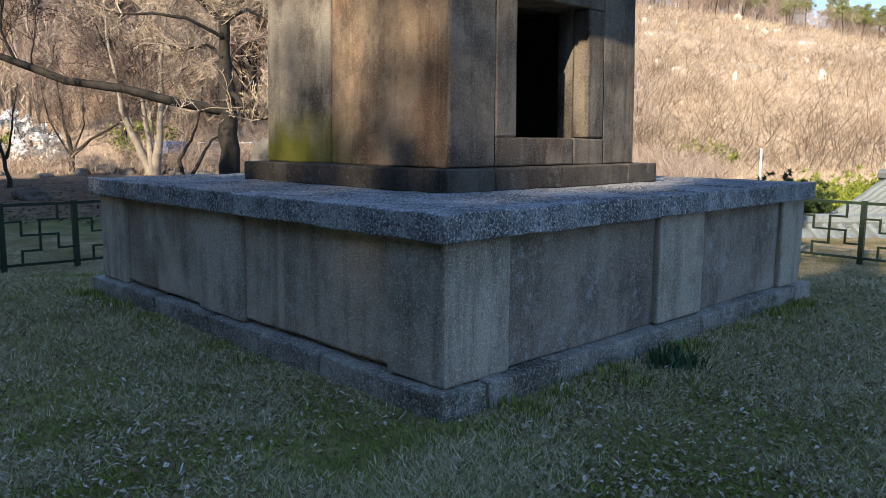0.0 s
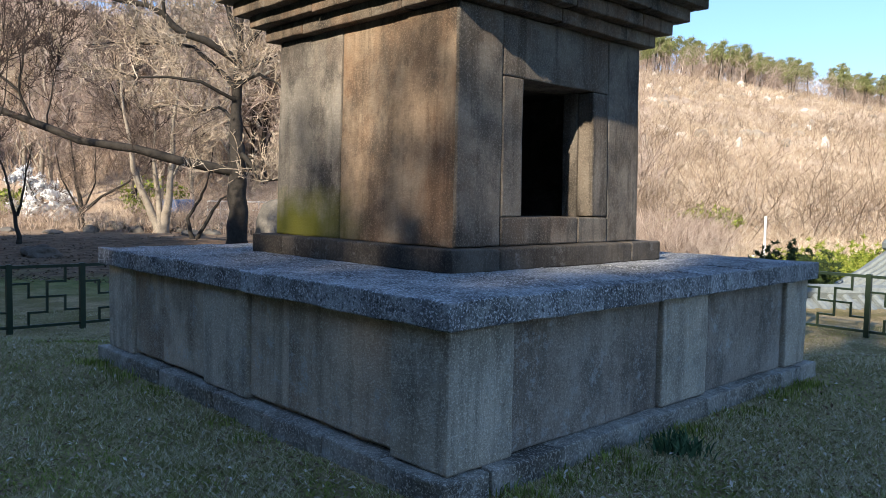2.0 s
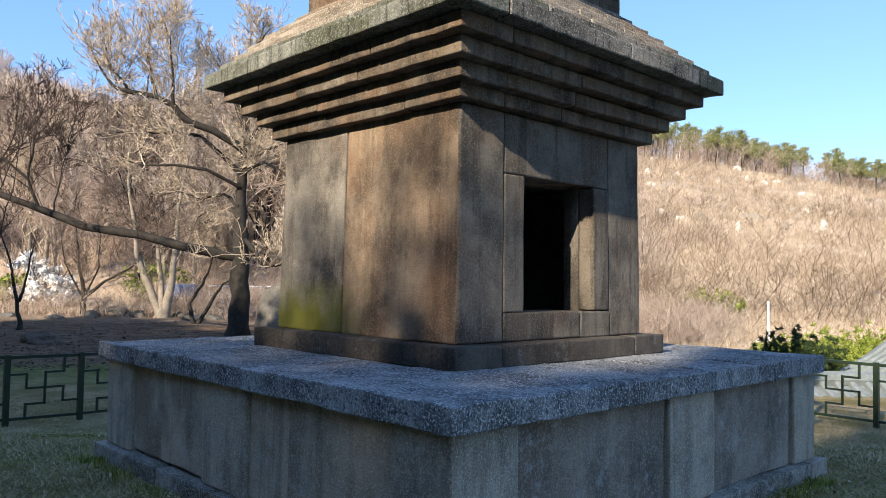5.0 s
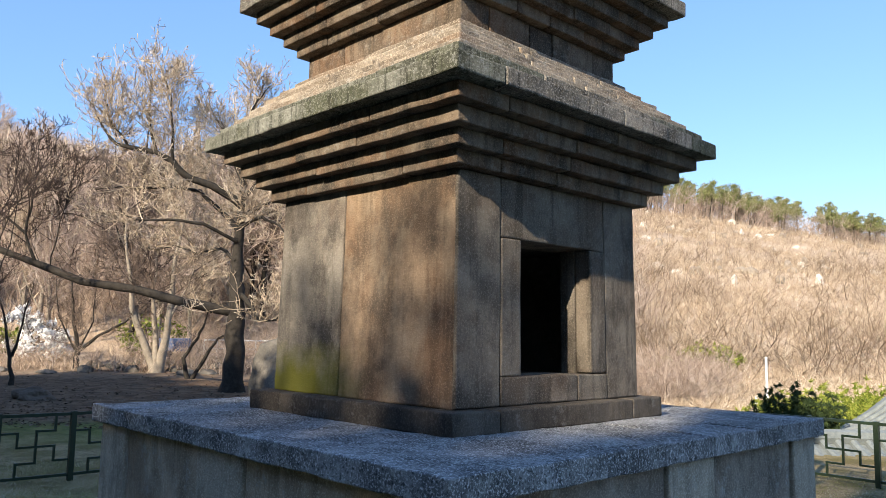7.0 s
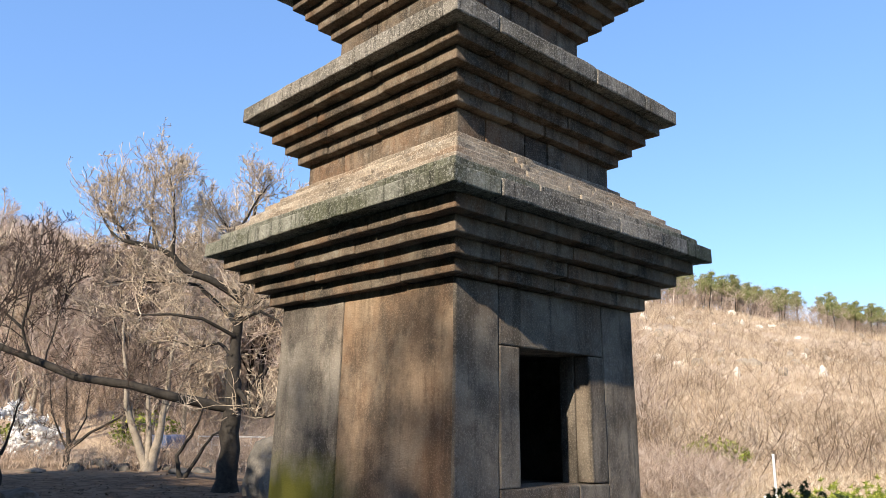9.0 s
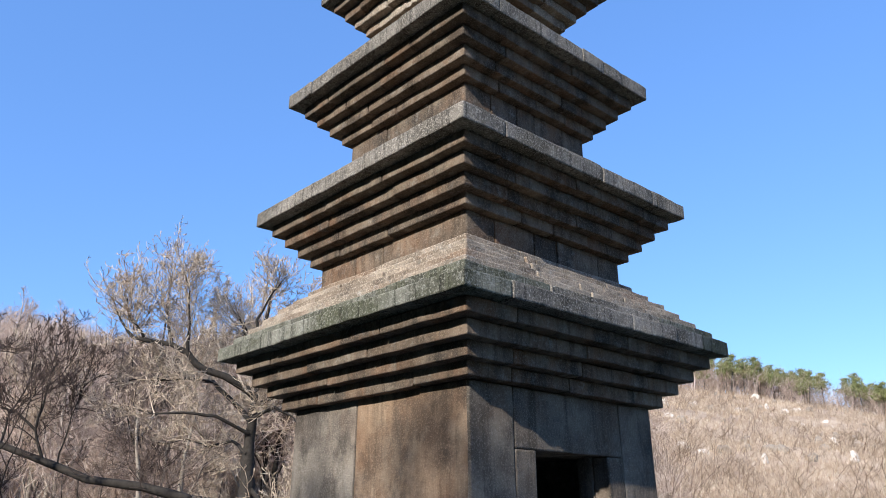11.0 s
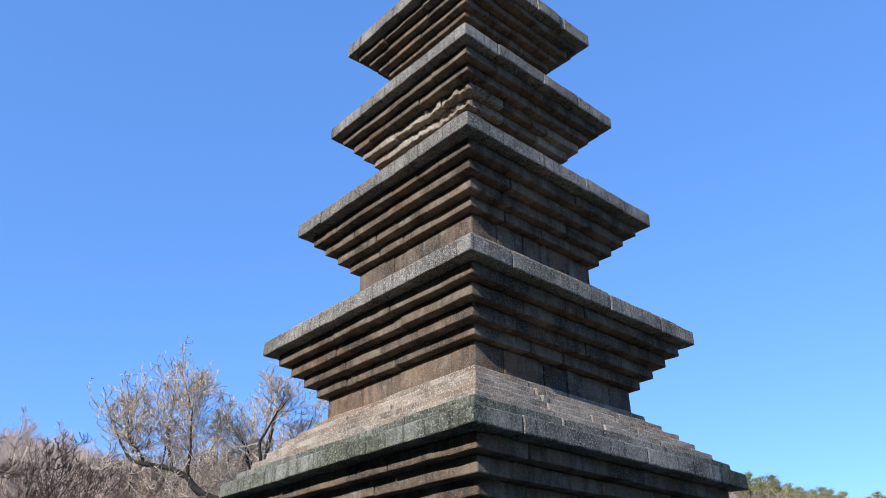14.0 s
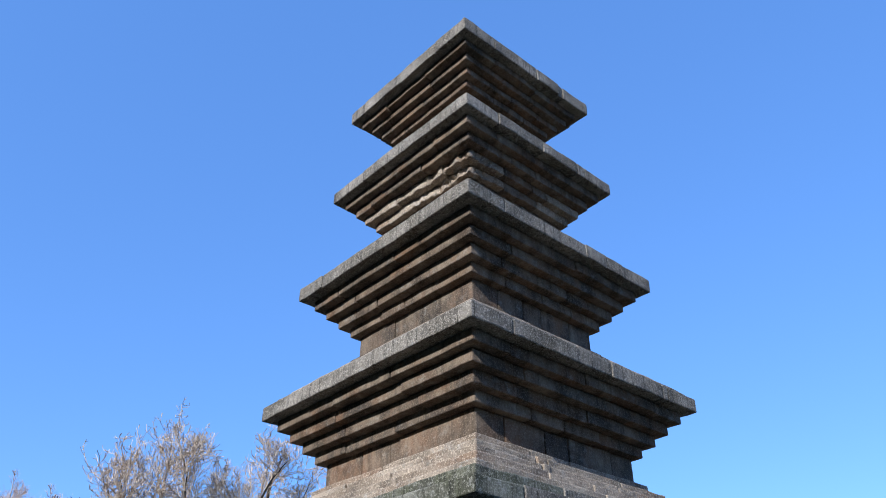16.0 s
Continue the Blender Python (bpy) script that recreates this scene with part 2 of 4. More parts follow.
def ground_material():
    """Worn lawn near the pagoda, soil under the trees, dry brush on the hill."""
    m, n, L, b = material("ground", 0.95, 0.1)
    co = n.new("ShaderNodeTexCoord").outputs["Object"]
    sep = n.new("ShaderNodeSeparateXYZ")
    L.new(co, sep.inputs[0])
    lawn = mix(n, L, ramp(n, L, noise_tex(n, L, co, 1.3, 6), 0.42, 0.6), (0.20, 0.16, 0.06), (0.40, 0.30, 0.16))
    lawn = mix(n, L, maths(n, L, "MULTIPLY", ramp(n, L, noise_tex(n, L, co, 30, 5), 0.4, 0.62), 0.6), lawn, (0.085, 0.062, 0.038))
    soil = mix(n, L, ramp(n, L, noise_tex(n, L, co, 2, 8, 0.7), 0.38, 0.62), (0.085, 0.054, 0.033), (0.20, 0.132, 0.083))
    hill = mix(n, L, ramp(n, L, noise_tex(n, L, co, 0.12, 9, 0.7), 0.4, 0.62), (0.40, 0.295, 0.20), (0.60, 0.475, 0.34))
    hill = mix(n, L, maths(n, L, "MULTIPLY", ramp(n, L, noise_tex(n, L, co, 1.6, 8, 0.75), 0.45, 0.6), 0.55), hill, (0.27, 0.19, 0.135))
    ahead = maths(n, L, "ADD", maths(n, L, "MULTIPLY", sep.outputs[0], -0.722), maths(n, L, "MULTIPLY", sep.outputs[1], 0.692))
    wob = maths(n, L, "MULTIPLY", noise_tex(n, L, co, 0.4, 5), 6)
    far = maths(n, L, "ADD", ahead, wob)
    far_left = maths(n, L, "SUBTRACT", far, maths(n, L, "MULTIPLY", sep.outputs[0], 0.25))
    verge = mix(n, L, ramp(n, L, noise_tex(n, L, co, 2.2, 7, 0.7), 0.4, 0.62), (0.075, 0.095, 0.022), (0.19, 0.19, 0.06))
    lawn = mix(n, L, ramp(n, L, far, 11, 14), lawn, verge)
    col = mix(n, L, ramp(n, L, far_left, 17, 20.5), lawn, soil)
    col = mix(n, L, ramp(n, L, far, 30, 40), col, hill)
    L.new(col, b.inputs["Base Color"])
    bump(n, L, b, noise_tex(n, L, co, 18, 8, 0.7), 0.8, 0.04)
    return m


M_GROUND = ground_material()


# ---- mesh helpers ----
def mesh_of(name, verts, faces, mat, smooth=False):
    me = bpy.data.meshes.new(name)
    me.from_pydata([tuple(v) for v in verts], [], faces)
    me.materials.append(mat)
    if smooth:
        me.polygons.foreach_set("use_smooth", [True] * len(me.polygons))
    me.update()
    return me


def part(name, me, parent, label=""):
    ob = new(name, me)
    ob.parent = parent
    if label:
        ob["label"] = label
    return ob


def thing(name, label, category, group="", kind="", at=(0, 0, 0)):
    ob = new(name)
    ob.location = at
    return tagged(ob, label, category, group, kind)


def box_grid(lo, hi, r, step):
    """Surface of a box with rounded edges, cut into a grid; returns vertices and faces."""
    cuts = []
    for a, c in zip(lo, hi):
        k = max(1, int(round((c - a - 2 * r) / step)))
        cuts.append([a] + [a + r + (c - a - 2 * r) * i / k for i in range(k + 1)] + [c])
    idx, verts, faces = {}, [], []

    def vert(i, j, k):
        key = (i, j, k)
        if key not in idx:
            idx[key] = len(verts)
            verts.append([cuts[0][i], cuts[1][j], cuts[2][k]])
        return idx[key]

    n = [len(c) - 1 for c in cuts]
    for ax in range(3):
        u, v = (ax + 1) % 3, (ax + 2) % 3
        for side in (0, n[ax]):
            for i in range(n[u]):
                for j in range(n[v]):
                    quad = []
                    for di, dj in ((0, 0), (1, 0), (1, 1), (0, 1)):
                        key = [0, 0, 0]
                        key[ax], key[u], key[v] = side, i + di, j + dj
                        quad.append(vert(*key))
                    faces.append(quad if side else quad[::-1])
    p = np.array(verts)
    q = np.clip(p, np.array(lo) + r, np.array(hi) - r)
    d = p - q
    ln = np.linalg.norm(d, axis=1, keepdims=True)
    p = np.where(ln > 1e-9, q + d / np.maximum(ln, 1e-9) * r, p)
    return p, faces


def roughen(p, amp, freq, seed):
    out = p.copy()
    for i, v in enumerate(p):
        w = noise.noise_vector(Vector(v) * freq + Vector((seed * 7.31, seed * 3.17, seed)))
        w2 = noise.noise_vector(Vector(v) * freq * 3.3 + Vector((seed, seed * 5.3, 0)))
        out[i] += amp * np.array(w) + amp * 0.5 * np.array(w2)
    return out


SEED = [0]


def stone(name, lo, hi, mat, parent, r=0.012, step=0.14, amp=0.004, freq=5.0, shape=None, label=""):
    """One worn block of stone; shape() bends its vertices."""
    SEED[0] += 1
    p, f = box_grid(lo, hi, r, step)
    p = roughen(p, amp, freq, SEED[0] % 37)
    if shape:
        p = shape(p)
    return part(name, mesh_of(name, p, f, mat), parent, label)


def block(lo, hi):
    x0, y0, z0 = lo
    x1, y1, z1 = hi
    v = [(x0, y0, z0), (x1, y0, z0), (x1, y1, z0), (x0, y1, z0), (x0, y0, z1), (x1, y0, z1), (x1, y1, z1), (x0, y1, z1)]
    f = [(3, 2, 1, 0), (4, 5, 6, 7), (0, 1, 5, 4), (1, 2, 6, 5), (2, 3, 7, 6), (3, 0, 4, 7)]
    return v, f


class Acc:
    """Collects pieces for one mesh."""

    def __init__(self):
        self.v, self.f = [], []

    def add(self, v, f):
        o = len(self.v)
        self.v.extend(v)
        self.f.extend([[i + o for i in q] for q in f])

    def mesh(self, name, mat, smooth=False):
        return mesh_of(name, self.v, self.f, mat, smooth)


# ---- ground ----
EYE = Vector((4.6, -4.5, 0))
AHEAD, ASIDE = Vector((-0.722, 0.692, 0)), Vector((0.692, 0.722, 0))


def smooth_step(a, b, x):
    t = min(1.0, max(0.0, (x - a) / (b - a)))
    return t * t * (3 - 2 * t)


def ground_z(x, y):
    d = Vector((x, y, 0)) - EYE
    v, u = d.dot(AHEAD), d.dot(ASIDE)
    z = -0.62 * smooth_step(6.6, 11.0, v)
    z -= 1.7 * smooth_step(15, 24, v) * smooth_step(-4, 5, u)
    if v > 30:
        ridge = 40.3 - 0.155 * u - 14 * smooth_step(20, -80, u) + 3.0 * noise.noise(Vector((u * 0.012, 3.3, 0)))
        k = smooth_step(34, 215, v)
        z += (ridge + 2) * (0.55 * (v - 30) / 150 * smooth_step(30, 60, v) + 0.45 * k) if v < 180 else (ridge + 2) * (0.55 + 0.45 * k)
        z += 2.2 * smooth_step(40, 90, v) * noise.noise(Vector((u * 0.03, v * 0.03, 0)))
        z += 0.8 * smooth_step(40, 90, v) * noise.noise(Vector((u * 0.11, v * 0.11, 5)))
    else:
        z += 0.02 * noise.noise(Vector((x * 0.9, y * 0.9, 0)))
    return z


def warp_axis(near, far, k_near, k_far):
    a = [i / k_near * near for i in range(k_near + 1)]
    for i in range(1, k_far + 1):
        a.append(near + (far - near) * (i / k_far) ** 1.9)
    return [-t for t in a[:0:-1]] + a


gx = warp_axis(24, 900, 60, 60)
gv, gf = [], []
for v in gx:
    for u in gx:
        p = EYE + AHEAD * (v + 8) + ASIDE * u
        gv.append((p.x, p.y, ground_z(p.x, p.y)))
gn = len(gx)
for i in range(gn - 1):
    for j in range(gn - 1):
        a = i * gn + j
        gf.append((a, a + 1, a + gn + 1, a + gn))
ground = tagged(new("ground", mesh_of("ground", gv, gf, M_GROUND, True)), "worn lawn, bare soil and a dry brushy hillside", "ground", kind="structure")


# ---- pagoda ----
pagoda = thing("stone_pagoda", "tall five-storey weathered granite pagoda with stepped eaves on a square base", "pagoda")
GAP = 0.005


def sides_ring(name, w, z0, z1, depth, mat, parent, cuts_front, cuts_right, mat_side=None, uneven=0.0, **kw):
    """A square course of stones. cuts are joint places along the front (x) and the right side (y)."""
    def run(cuts):
        e = [-w] + sorted(cuts) + [w]
        return list(zip(e[:-1], e[1:]))
    rng = random.Random(int(w * 1000 + z0 * 77))
    def jit(s=0.006):
        return rng.uniform(-s, s)
    made = []
    for a, b in run(cuts_front):
        o = jit()
        made.append(stone(name, (a + GAP / 2, -w + o, z0 + jit(uneven)), (b - GAP / 2, -w + depth, z1 + jit(0.003)), mat, parent, **kw))
    for a, b in run([-c for c in cuts_front]):
        made.append(stone(name, (a + GAP / 2, w - depth, z0), (b - GAP / 2, w + jit(), z1), mat, parent, **kw))
    for sgn, cuts in ((1, cuts_right), (-1, [-c for c in cuts_right])):
        for a, b in run(cuts):
            a2, b2 = max(a, -w + depth), min(b, w - depth)
            if b2 - a2 < 0.03:
                continue
            x = (w - depth, w + jit()) if sgn > 0 else (-w + jit(), -w + depth)
            made.append(stone(name, (x[0], a2 + GAP / 2, z0 + jit(uneven)), (x[1], b2 - GAP / 2, z1 + jit(0.003)), mat_side or mat, parent, **kw))
    return made


# base
v, f = block((-1.99, -1.99, -0.3), (1.99, 1.99, 0.9))
base = part("base", mesh_of("base", v, f, M_PANEL), pagoda, "square granite base of panels, pilasters and capstones")
sides_ring("plinth_stone", 2.135, -0.35, 0.12, 0.3, M_PLINTH, base, (-1.45, -0.92, -0.62, -0.1, 0.55, 1.15, 1.62), (-1.3, 0.3), r=0.012, amp=0.014, freq=6, step=0.06)


def base_piece(name, side, a, b, proud, mat):
    z0, z1, d = 0.148 if side == "front" and name == "panel" else 0.122, 0.814, 0.12
    w = 2.035 + proud
    if side == "front":
        lo, hi = (a + GAP / 2, -w, z0), (b - GAP / 2, -w + d + proud, z1)
    elif side == "right":
        lo, hi = (w - d - proud, a + GAP / 2, z0), (w, b - GAP / 2, z1)
    elif side == "back":
        lo, hi = (a + GAP / 2, w - d - proud, z0), (b - GAP / 2, w, z1)
    else:
        lo, hi = (-w, a + GAP / 2, z0), (-w + d + proud, b - GAP / 2, z1)
    stone(name, lo, hi, mat, base, r=0.014, amp=0.006, freq=3.5, step=0.12)


for side in ("front", "back"):
    for a, b, proud, nm in ((-1.58, -1.04, 0.0, "panel"), (-1.04, -0.36, 0.012, "panel"), (-0.36, 0.23, 0.03, "pilaster"), (0.23, 0.68, 0.0, "panel"), (0.68, 1.65, 0.006, "panel")):
        base_piece(nm, side, a, b, proud, M_BASE if nm == "pilaster" else M_PANEL)
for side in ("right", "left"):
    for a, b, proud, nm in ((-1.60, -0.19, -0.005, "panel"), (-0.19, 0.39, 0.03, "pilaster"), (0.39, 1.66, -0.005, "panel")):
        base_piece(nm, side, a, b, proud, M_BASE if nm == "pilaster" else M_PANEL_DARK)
for x0, x1, y0, y1 in ((1.655, 2.068, -2.066, -1.605), (-2.066, -1.585, -2.066, -1.6), (1.655, 2.066, 1.665, 2.066), (-2.066, -1.6, 1.6, 2.066)):
    stone("corner_pilaster", (x0, y0, 0.122), (x1, y1, 0.814), M_BASE, base, r=0.016, amp=0.007, freq=3.5, step=0.1)
sides_ring("capstone", 2.127, 0.816, 0.95, 1.2, M_CAP, base, (-0.98, 0.26), (-0.33, 0.29), r=0.009, amp=0.008, freq=5, step=0.06)

# step course below the first storey
v, f = block((-1.1, -1.1, 0.9), (1.1, 1.1, 1.09))
step_course = part("step_course", mesh_of("step_course", v, f, M_STEP), pagoda, "low dark stone step under the first storey")
sides_ring("stone", 1.204, 0.945, 1.098, 0.43, M_STEP, step_course, (-0.75,), (), r=0.012, amp=0.006, freq=4, step=0.1)

# first storey
B1, T1, W1, W1T = 1.099, 2.668, 1.062, 1.040


def taper(p):
    q = p.copy()
    k = (W1 + (W1T - W1) * (p[:, 2] - B1) / (T1 - B1)) / W1
    q[:, 0] *= k
    q[:, 1] *= k
    return q


# chamber and lining take the dark step tone, painting in the doorway's deep shade
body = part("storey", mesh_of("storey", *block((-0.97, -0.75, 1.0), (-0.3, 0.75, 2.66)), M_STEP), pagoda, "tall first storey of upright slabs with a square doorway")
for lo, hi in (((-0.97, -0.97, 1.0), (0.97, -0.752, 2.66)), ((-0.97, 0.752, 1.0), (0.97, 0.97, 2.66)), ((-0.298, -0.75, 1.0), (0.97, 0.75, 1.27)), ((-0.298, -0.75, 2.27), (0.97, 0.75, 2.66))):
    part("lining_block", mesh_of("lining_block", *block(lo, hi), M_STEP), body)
kw = dict(r=0.012, amp=0.005, freq=2.5, step=0.13, shape=taper)
stone("slab", (-W1, -W1, B1), (-0.185, -W1 + 0.22, T1), M_BODY_SLAB, body, **kw)
stone("slab", (-0.178, -W1 + 0.003, B1), (W1 - 0.02, -W1 + 0.22, T1), M_BODY, body, **kw)
stone("corner_pillar", (W1 - 0.3, -W1 + 0.012, B1), (W1 + 0.002, -0.625, T1), M_BODY_GREY, body, **kw)
stone("corner_pillar", (W1 - 0.3, 0.625, B1), (W1, W1, T1), M_BODY_GREY, body, **kw)
stone("lintel", (W1 - 0.35, -0.62, 2.25), (W1 - 0.002, 0.62, T1), M_BODY_GREY, body, **kw)
stone("door_jamb", (W1 - 0.3, -0.62, 1.30), (W1 + 0.006, -0.41, 2.245), M_BODY_GREY, body, **kw)
stone("door_jamb", (W1 - 0.14, 0.42, 1.30), (W1 + 0.004, 0.62, 2.245), M_BODY_GREY, body, **kw)
stone("inner_jamb", (W1 - 0.29, 0.415, 1.28), (W1 - 0.145, 0.64, 2.28), M_BODY_GREY, body, **kw)
stone("sill", (W1 - 0.35, -0.62, B1), (W1 + 0.003, 0.24, 1.296), M_BODY_GREY, body, **kw)
stone("sill", (W1 - 0.35, 0.246, B1), (W1 + 0.006, 0.62, 1.292), M_BODY_GREY, body, **kw)
stone("slab", (-W1, W1 - 0.22, B1), (W1 - 0.32, W1, T1), M_BODY_GREY, body, **kw)
stone("slab", (-W1, -W1 + 0.23, B1), (-W1 + 0.22, W1 - 0.23, T1), M_BODY_GREY, body, **kw)
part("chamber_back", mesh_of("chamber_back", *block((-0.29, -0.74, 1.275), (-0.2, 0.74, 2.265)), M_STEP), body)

# roofs: (eave half width, eave underside z, eave top z, body below: half width and top z, body above: half width and bottom z)
ROOFS = (
    (1.550, 3.092, 3.215, 1.040, 2.668, 0.940, 3.711),
    (1.380, 4.342, 4.475, 0.927, 3.939, 0.775, 4.900),
    (1.220, 5.568, 5.708, 0.762, 5.158, 0.640, 6.090),
    (1.048, 6.754, 6.892, 0.630, 6.370, 0.560, 7.190),
    (0.958, 7.886, 8.045, 0.550, 7.560, 0.300, 8.150),
)
CORBEL = (0.18, 0.37, 0.56, 0.76)


def weathered(level):
    """Broken lower courses at the front corner of the fourth roof."""
    def bend(p):
        q = p.copy()
        for i, v in enumerate(p):
            k = smooth_step(-0.5, 0.35, v[0]) * smooth_step(-0.35, -0.55, v[1])
            w = noise.noise(Vector(v) * 9) * 0.5 + noise.noise(Vector(v) * 21) * 0.4 - 0.35
            q[i][1] -= k * 0.075 * level * w
            q[i][0] += k * 0.05 * level * w
            q[i][2] += k * 0.03 * level * noise.noise(Vector(v) * 14)
        return q
    return bend


for no, (w, zb, zt, wl, zl, wu, zu) in enumerate(ROOFS):
    rng = random.Random(40 + no)
    count = 4
    v, f = block((-wl + 0.1, -wl + 0.1, zl - 0.05), (wl - 0.1, wl - 0.1, zu + 0.02))
    roof = part("roof", mesh_of("roof", v, f, M_ROOF), pagoda, "roof with corbelled underside, thin eave slab and stepped top")
    hgt = (zb - zl) / count
    for k in range(count):
        cw = wl + (w - wl) * CORBEL[k]
        cf = [rng.uniform(-0.7, -0.3) * cw, rng.uniform(-0.05, 0.6) * cw]
        cr = [rng.uniform(-0.1, 0.35) * cw]
        if k % 2:
            cf = [cf[0] + 0.06, cf[1] + 0.05]
        z0 = zl + hgt * k
        bad = no == 3 and k < 2
        sides_ring("corbel_stone", cw, z0 + 0.001, z0 + hgt - 0.001, min(rng.uniform(0.34, 0.62), cw * 0.7), M_TOP if bad else M_ROOF, roof, cf, cr, mat_side=M_ROOF, uneven=0.008, r=0.01, amp=0.005 if not bad else 0.012,
                   step=0.11 if not bad else 0.035, freq=5, shape=weathered(1.0 if k == 0 else 0.8) if bad else None)
    sides_ring("eave_slab", w, zb + 0.001, zt, 0.42, M_SLAB if no == 0 else M_SLAB_DRY, roof, [rng.uniform(-0.75, -0.45) * w, rng.uniform(0.1, 0.6) * w], [rng.uniform(-0.2, 0.3) * w, rng.uniform(0.45, 0.75) * w],
               mat_side=M_SLAB_DRY, r=0.012, amp=0.008, freq=4, step=0.09)
    n_top = 6 if no < 4 else 2
    hs = (zu - zt) / n_top
    for k in range(n_top):
        cw = w - 0.03 - (w - wu - 0.05) * (k + 0.6) / (n_top + 0.2)
        cf = [rng.uniform(-0.5, 0.5) * cw]
        cr = [rng.uniform(-0.5, 0.0) * cw, rng.uniform(0.2, 0.7) * cw]
        sides_ring("top_stone", cw, zt + hs * k + 0.001, zt + hs * (k + 1), cw * 0.55, (M_SLAB if no == 0 else M_SLAB_DRY) if k == 0 else M_TOP, roof, cf, cr, mat_side=M_SLAB_DRY if k == 0 else M_TOP, r=0.012, amp=0.008, freq=5, step=0.12)
    if no == 4:
        part("finial_seat", mesh_of("finial_seat", *block((-0.25, -0.25, 8.0), (0.25, 0.25, 8.19)), M_SLAB), roof)
    if no < 4:
        wn_, zn = ROOFS[no + 1][3], ROOFS[no + 1][4]
        v, f = block((-wn_ + 0.08, -wn_ + 0.08, zu - 0.05), (wn_ - 0.08, wn_ - 0.08, zn - 0.01))
        st = part("storey", mesh_of("storey", v, f, M_ROOF), pagoda, "low upper storey of brown weathered stone")
        sides_ring("stone", (wu + wn_) / 2, zu, zn, 0.3, M_ROOF, st, [-0.45 * wn_, 0.28 * wn_ - 0.3] if no == 0 else [rng.uniform(-0.5, 0.5) * wn_], [-0.2 * wn_, 0.1 * wn_], r=0.012, amp=0.005, freq=4, step=0.12)

# ---- plants: branch tubes ----
def tube(acc, pts, radii, sides):
    """A tapered tube along points."""
    pts = [Vector(p) for p in pts]
    o = len(acc.v)
    n = len(pts)
    for i, p in enumerate(pts):
        t = (pts[min(i + 1, n - 1)] - pts[max(i - 1, 0)]).normalized()
        a = t.cross(Vector((0.31, 0.87, 0.38)))
        if a.length < 1e-3:
            a = t.cross(Vector((1, 0, 0)))
        a.normalize()
        b = t.cross(a)
        for k in range(sides):
            an = 2 * math.pi * k / sides
            acc.v.append(p + (a * math.cos(an) + b * math.sin(an)) * radii[i])
    for i in range(n - 1):
        for k in range(sides):
            k2 = (k + 1) % sides
            acc.f.append((o + i * sides + k, o + i * sides + k2, o + (i + 1) * sides + k2, o + (i + 1) * sides + k))


def bent(rng, start, way, length, segs, wander, lift):
    pts, p, d = [Vector(start)], Vector(start), Vector(way).normalized()
    for _ in range(segs):
        d = (d + Vector((rng.gauss(0, wander), rng.gauss(0, wander), rng.gauss(0, wander) + lift))).normalized()
        p = p + d * (length / segs)
        pts.append(p.copy())
    return pts


def at_path(pts, f):
    k = f * (len(pts) - 1)
    i = min(int(k), len(pts) - 2)
    return pts[i].lerp(pts[i + 1], k - i), (pts[i + 1] - pts[i]).normalized()


def shoots(rng, acc, pts, length, radius, counts, spread=0.8, lift=0.1, start=0.2, least=0.006):
    """Side branches of a path, level by level; counts gives how many on each."""
    if not counts:
        return
    for _ in range(counts[0]):
        f = rng.uniform(start, 1.0)
        p, d = at_path(pts, f)
        side = Vector((rng.gauss(0, 1), rng.gauss(0, 1), rng.gauss(0.25, 0.8))).normalized()
        way = (d * (1 - spread * 0.5) + side * spread).normalized()
        ln = length * rng.uniform(0.55, 1.1) * (1.15 - 0.55 * f)
        r = radius * rng.uniform(0.7, 1.1)
        segs = 4 if len(counts) > 2 else 3
        if len(counts) == 1:
            segs = 2
        q = bent(rng, p, way, ln, segs, 0.15, lift)
        tube(acc, q, [max(least, r * (1 - 0.8 * i / segs)) for i in range(segs + 1)], 5 if len(counts) > 2 else 3)
        shoots(rng, acc, q, ln * 0.66, r * 0.5, counts[1:], spread, lift, 0.15, least)


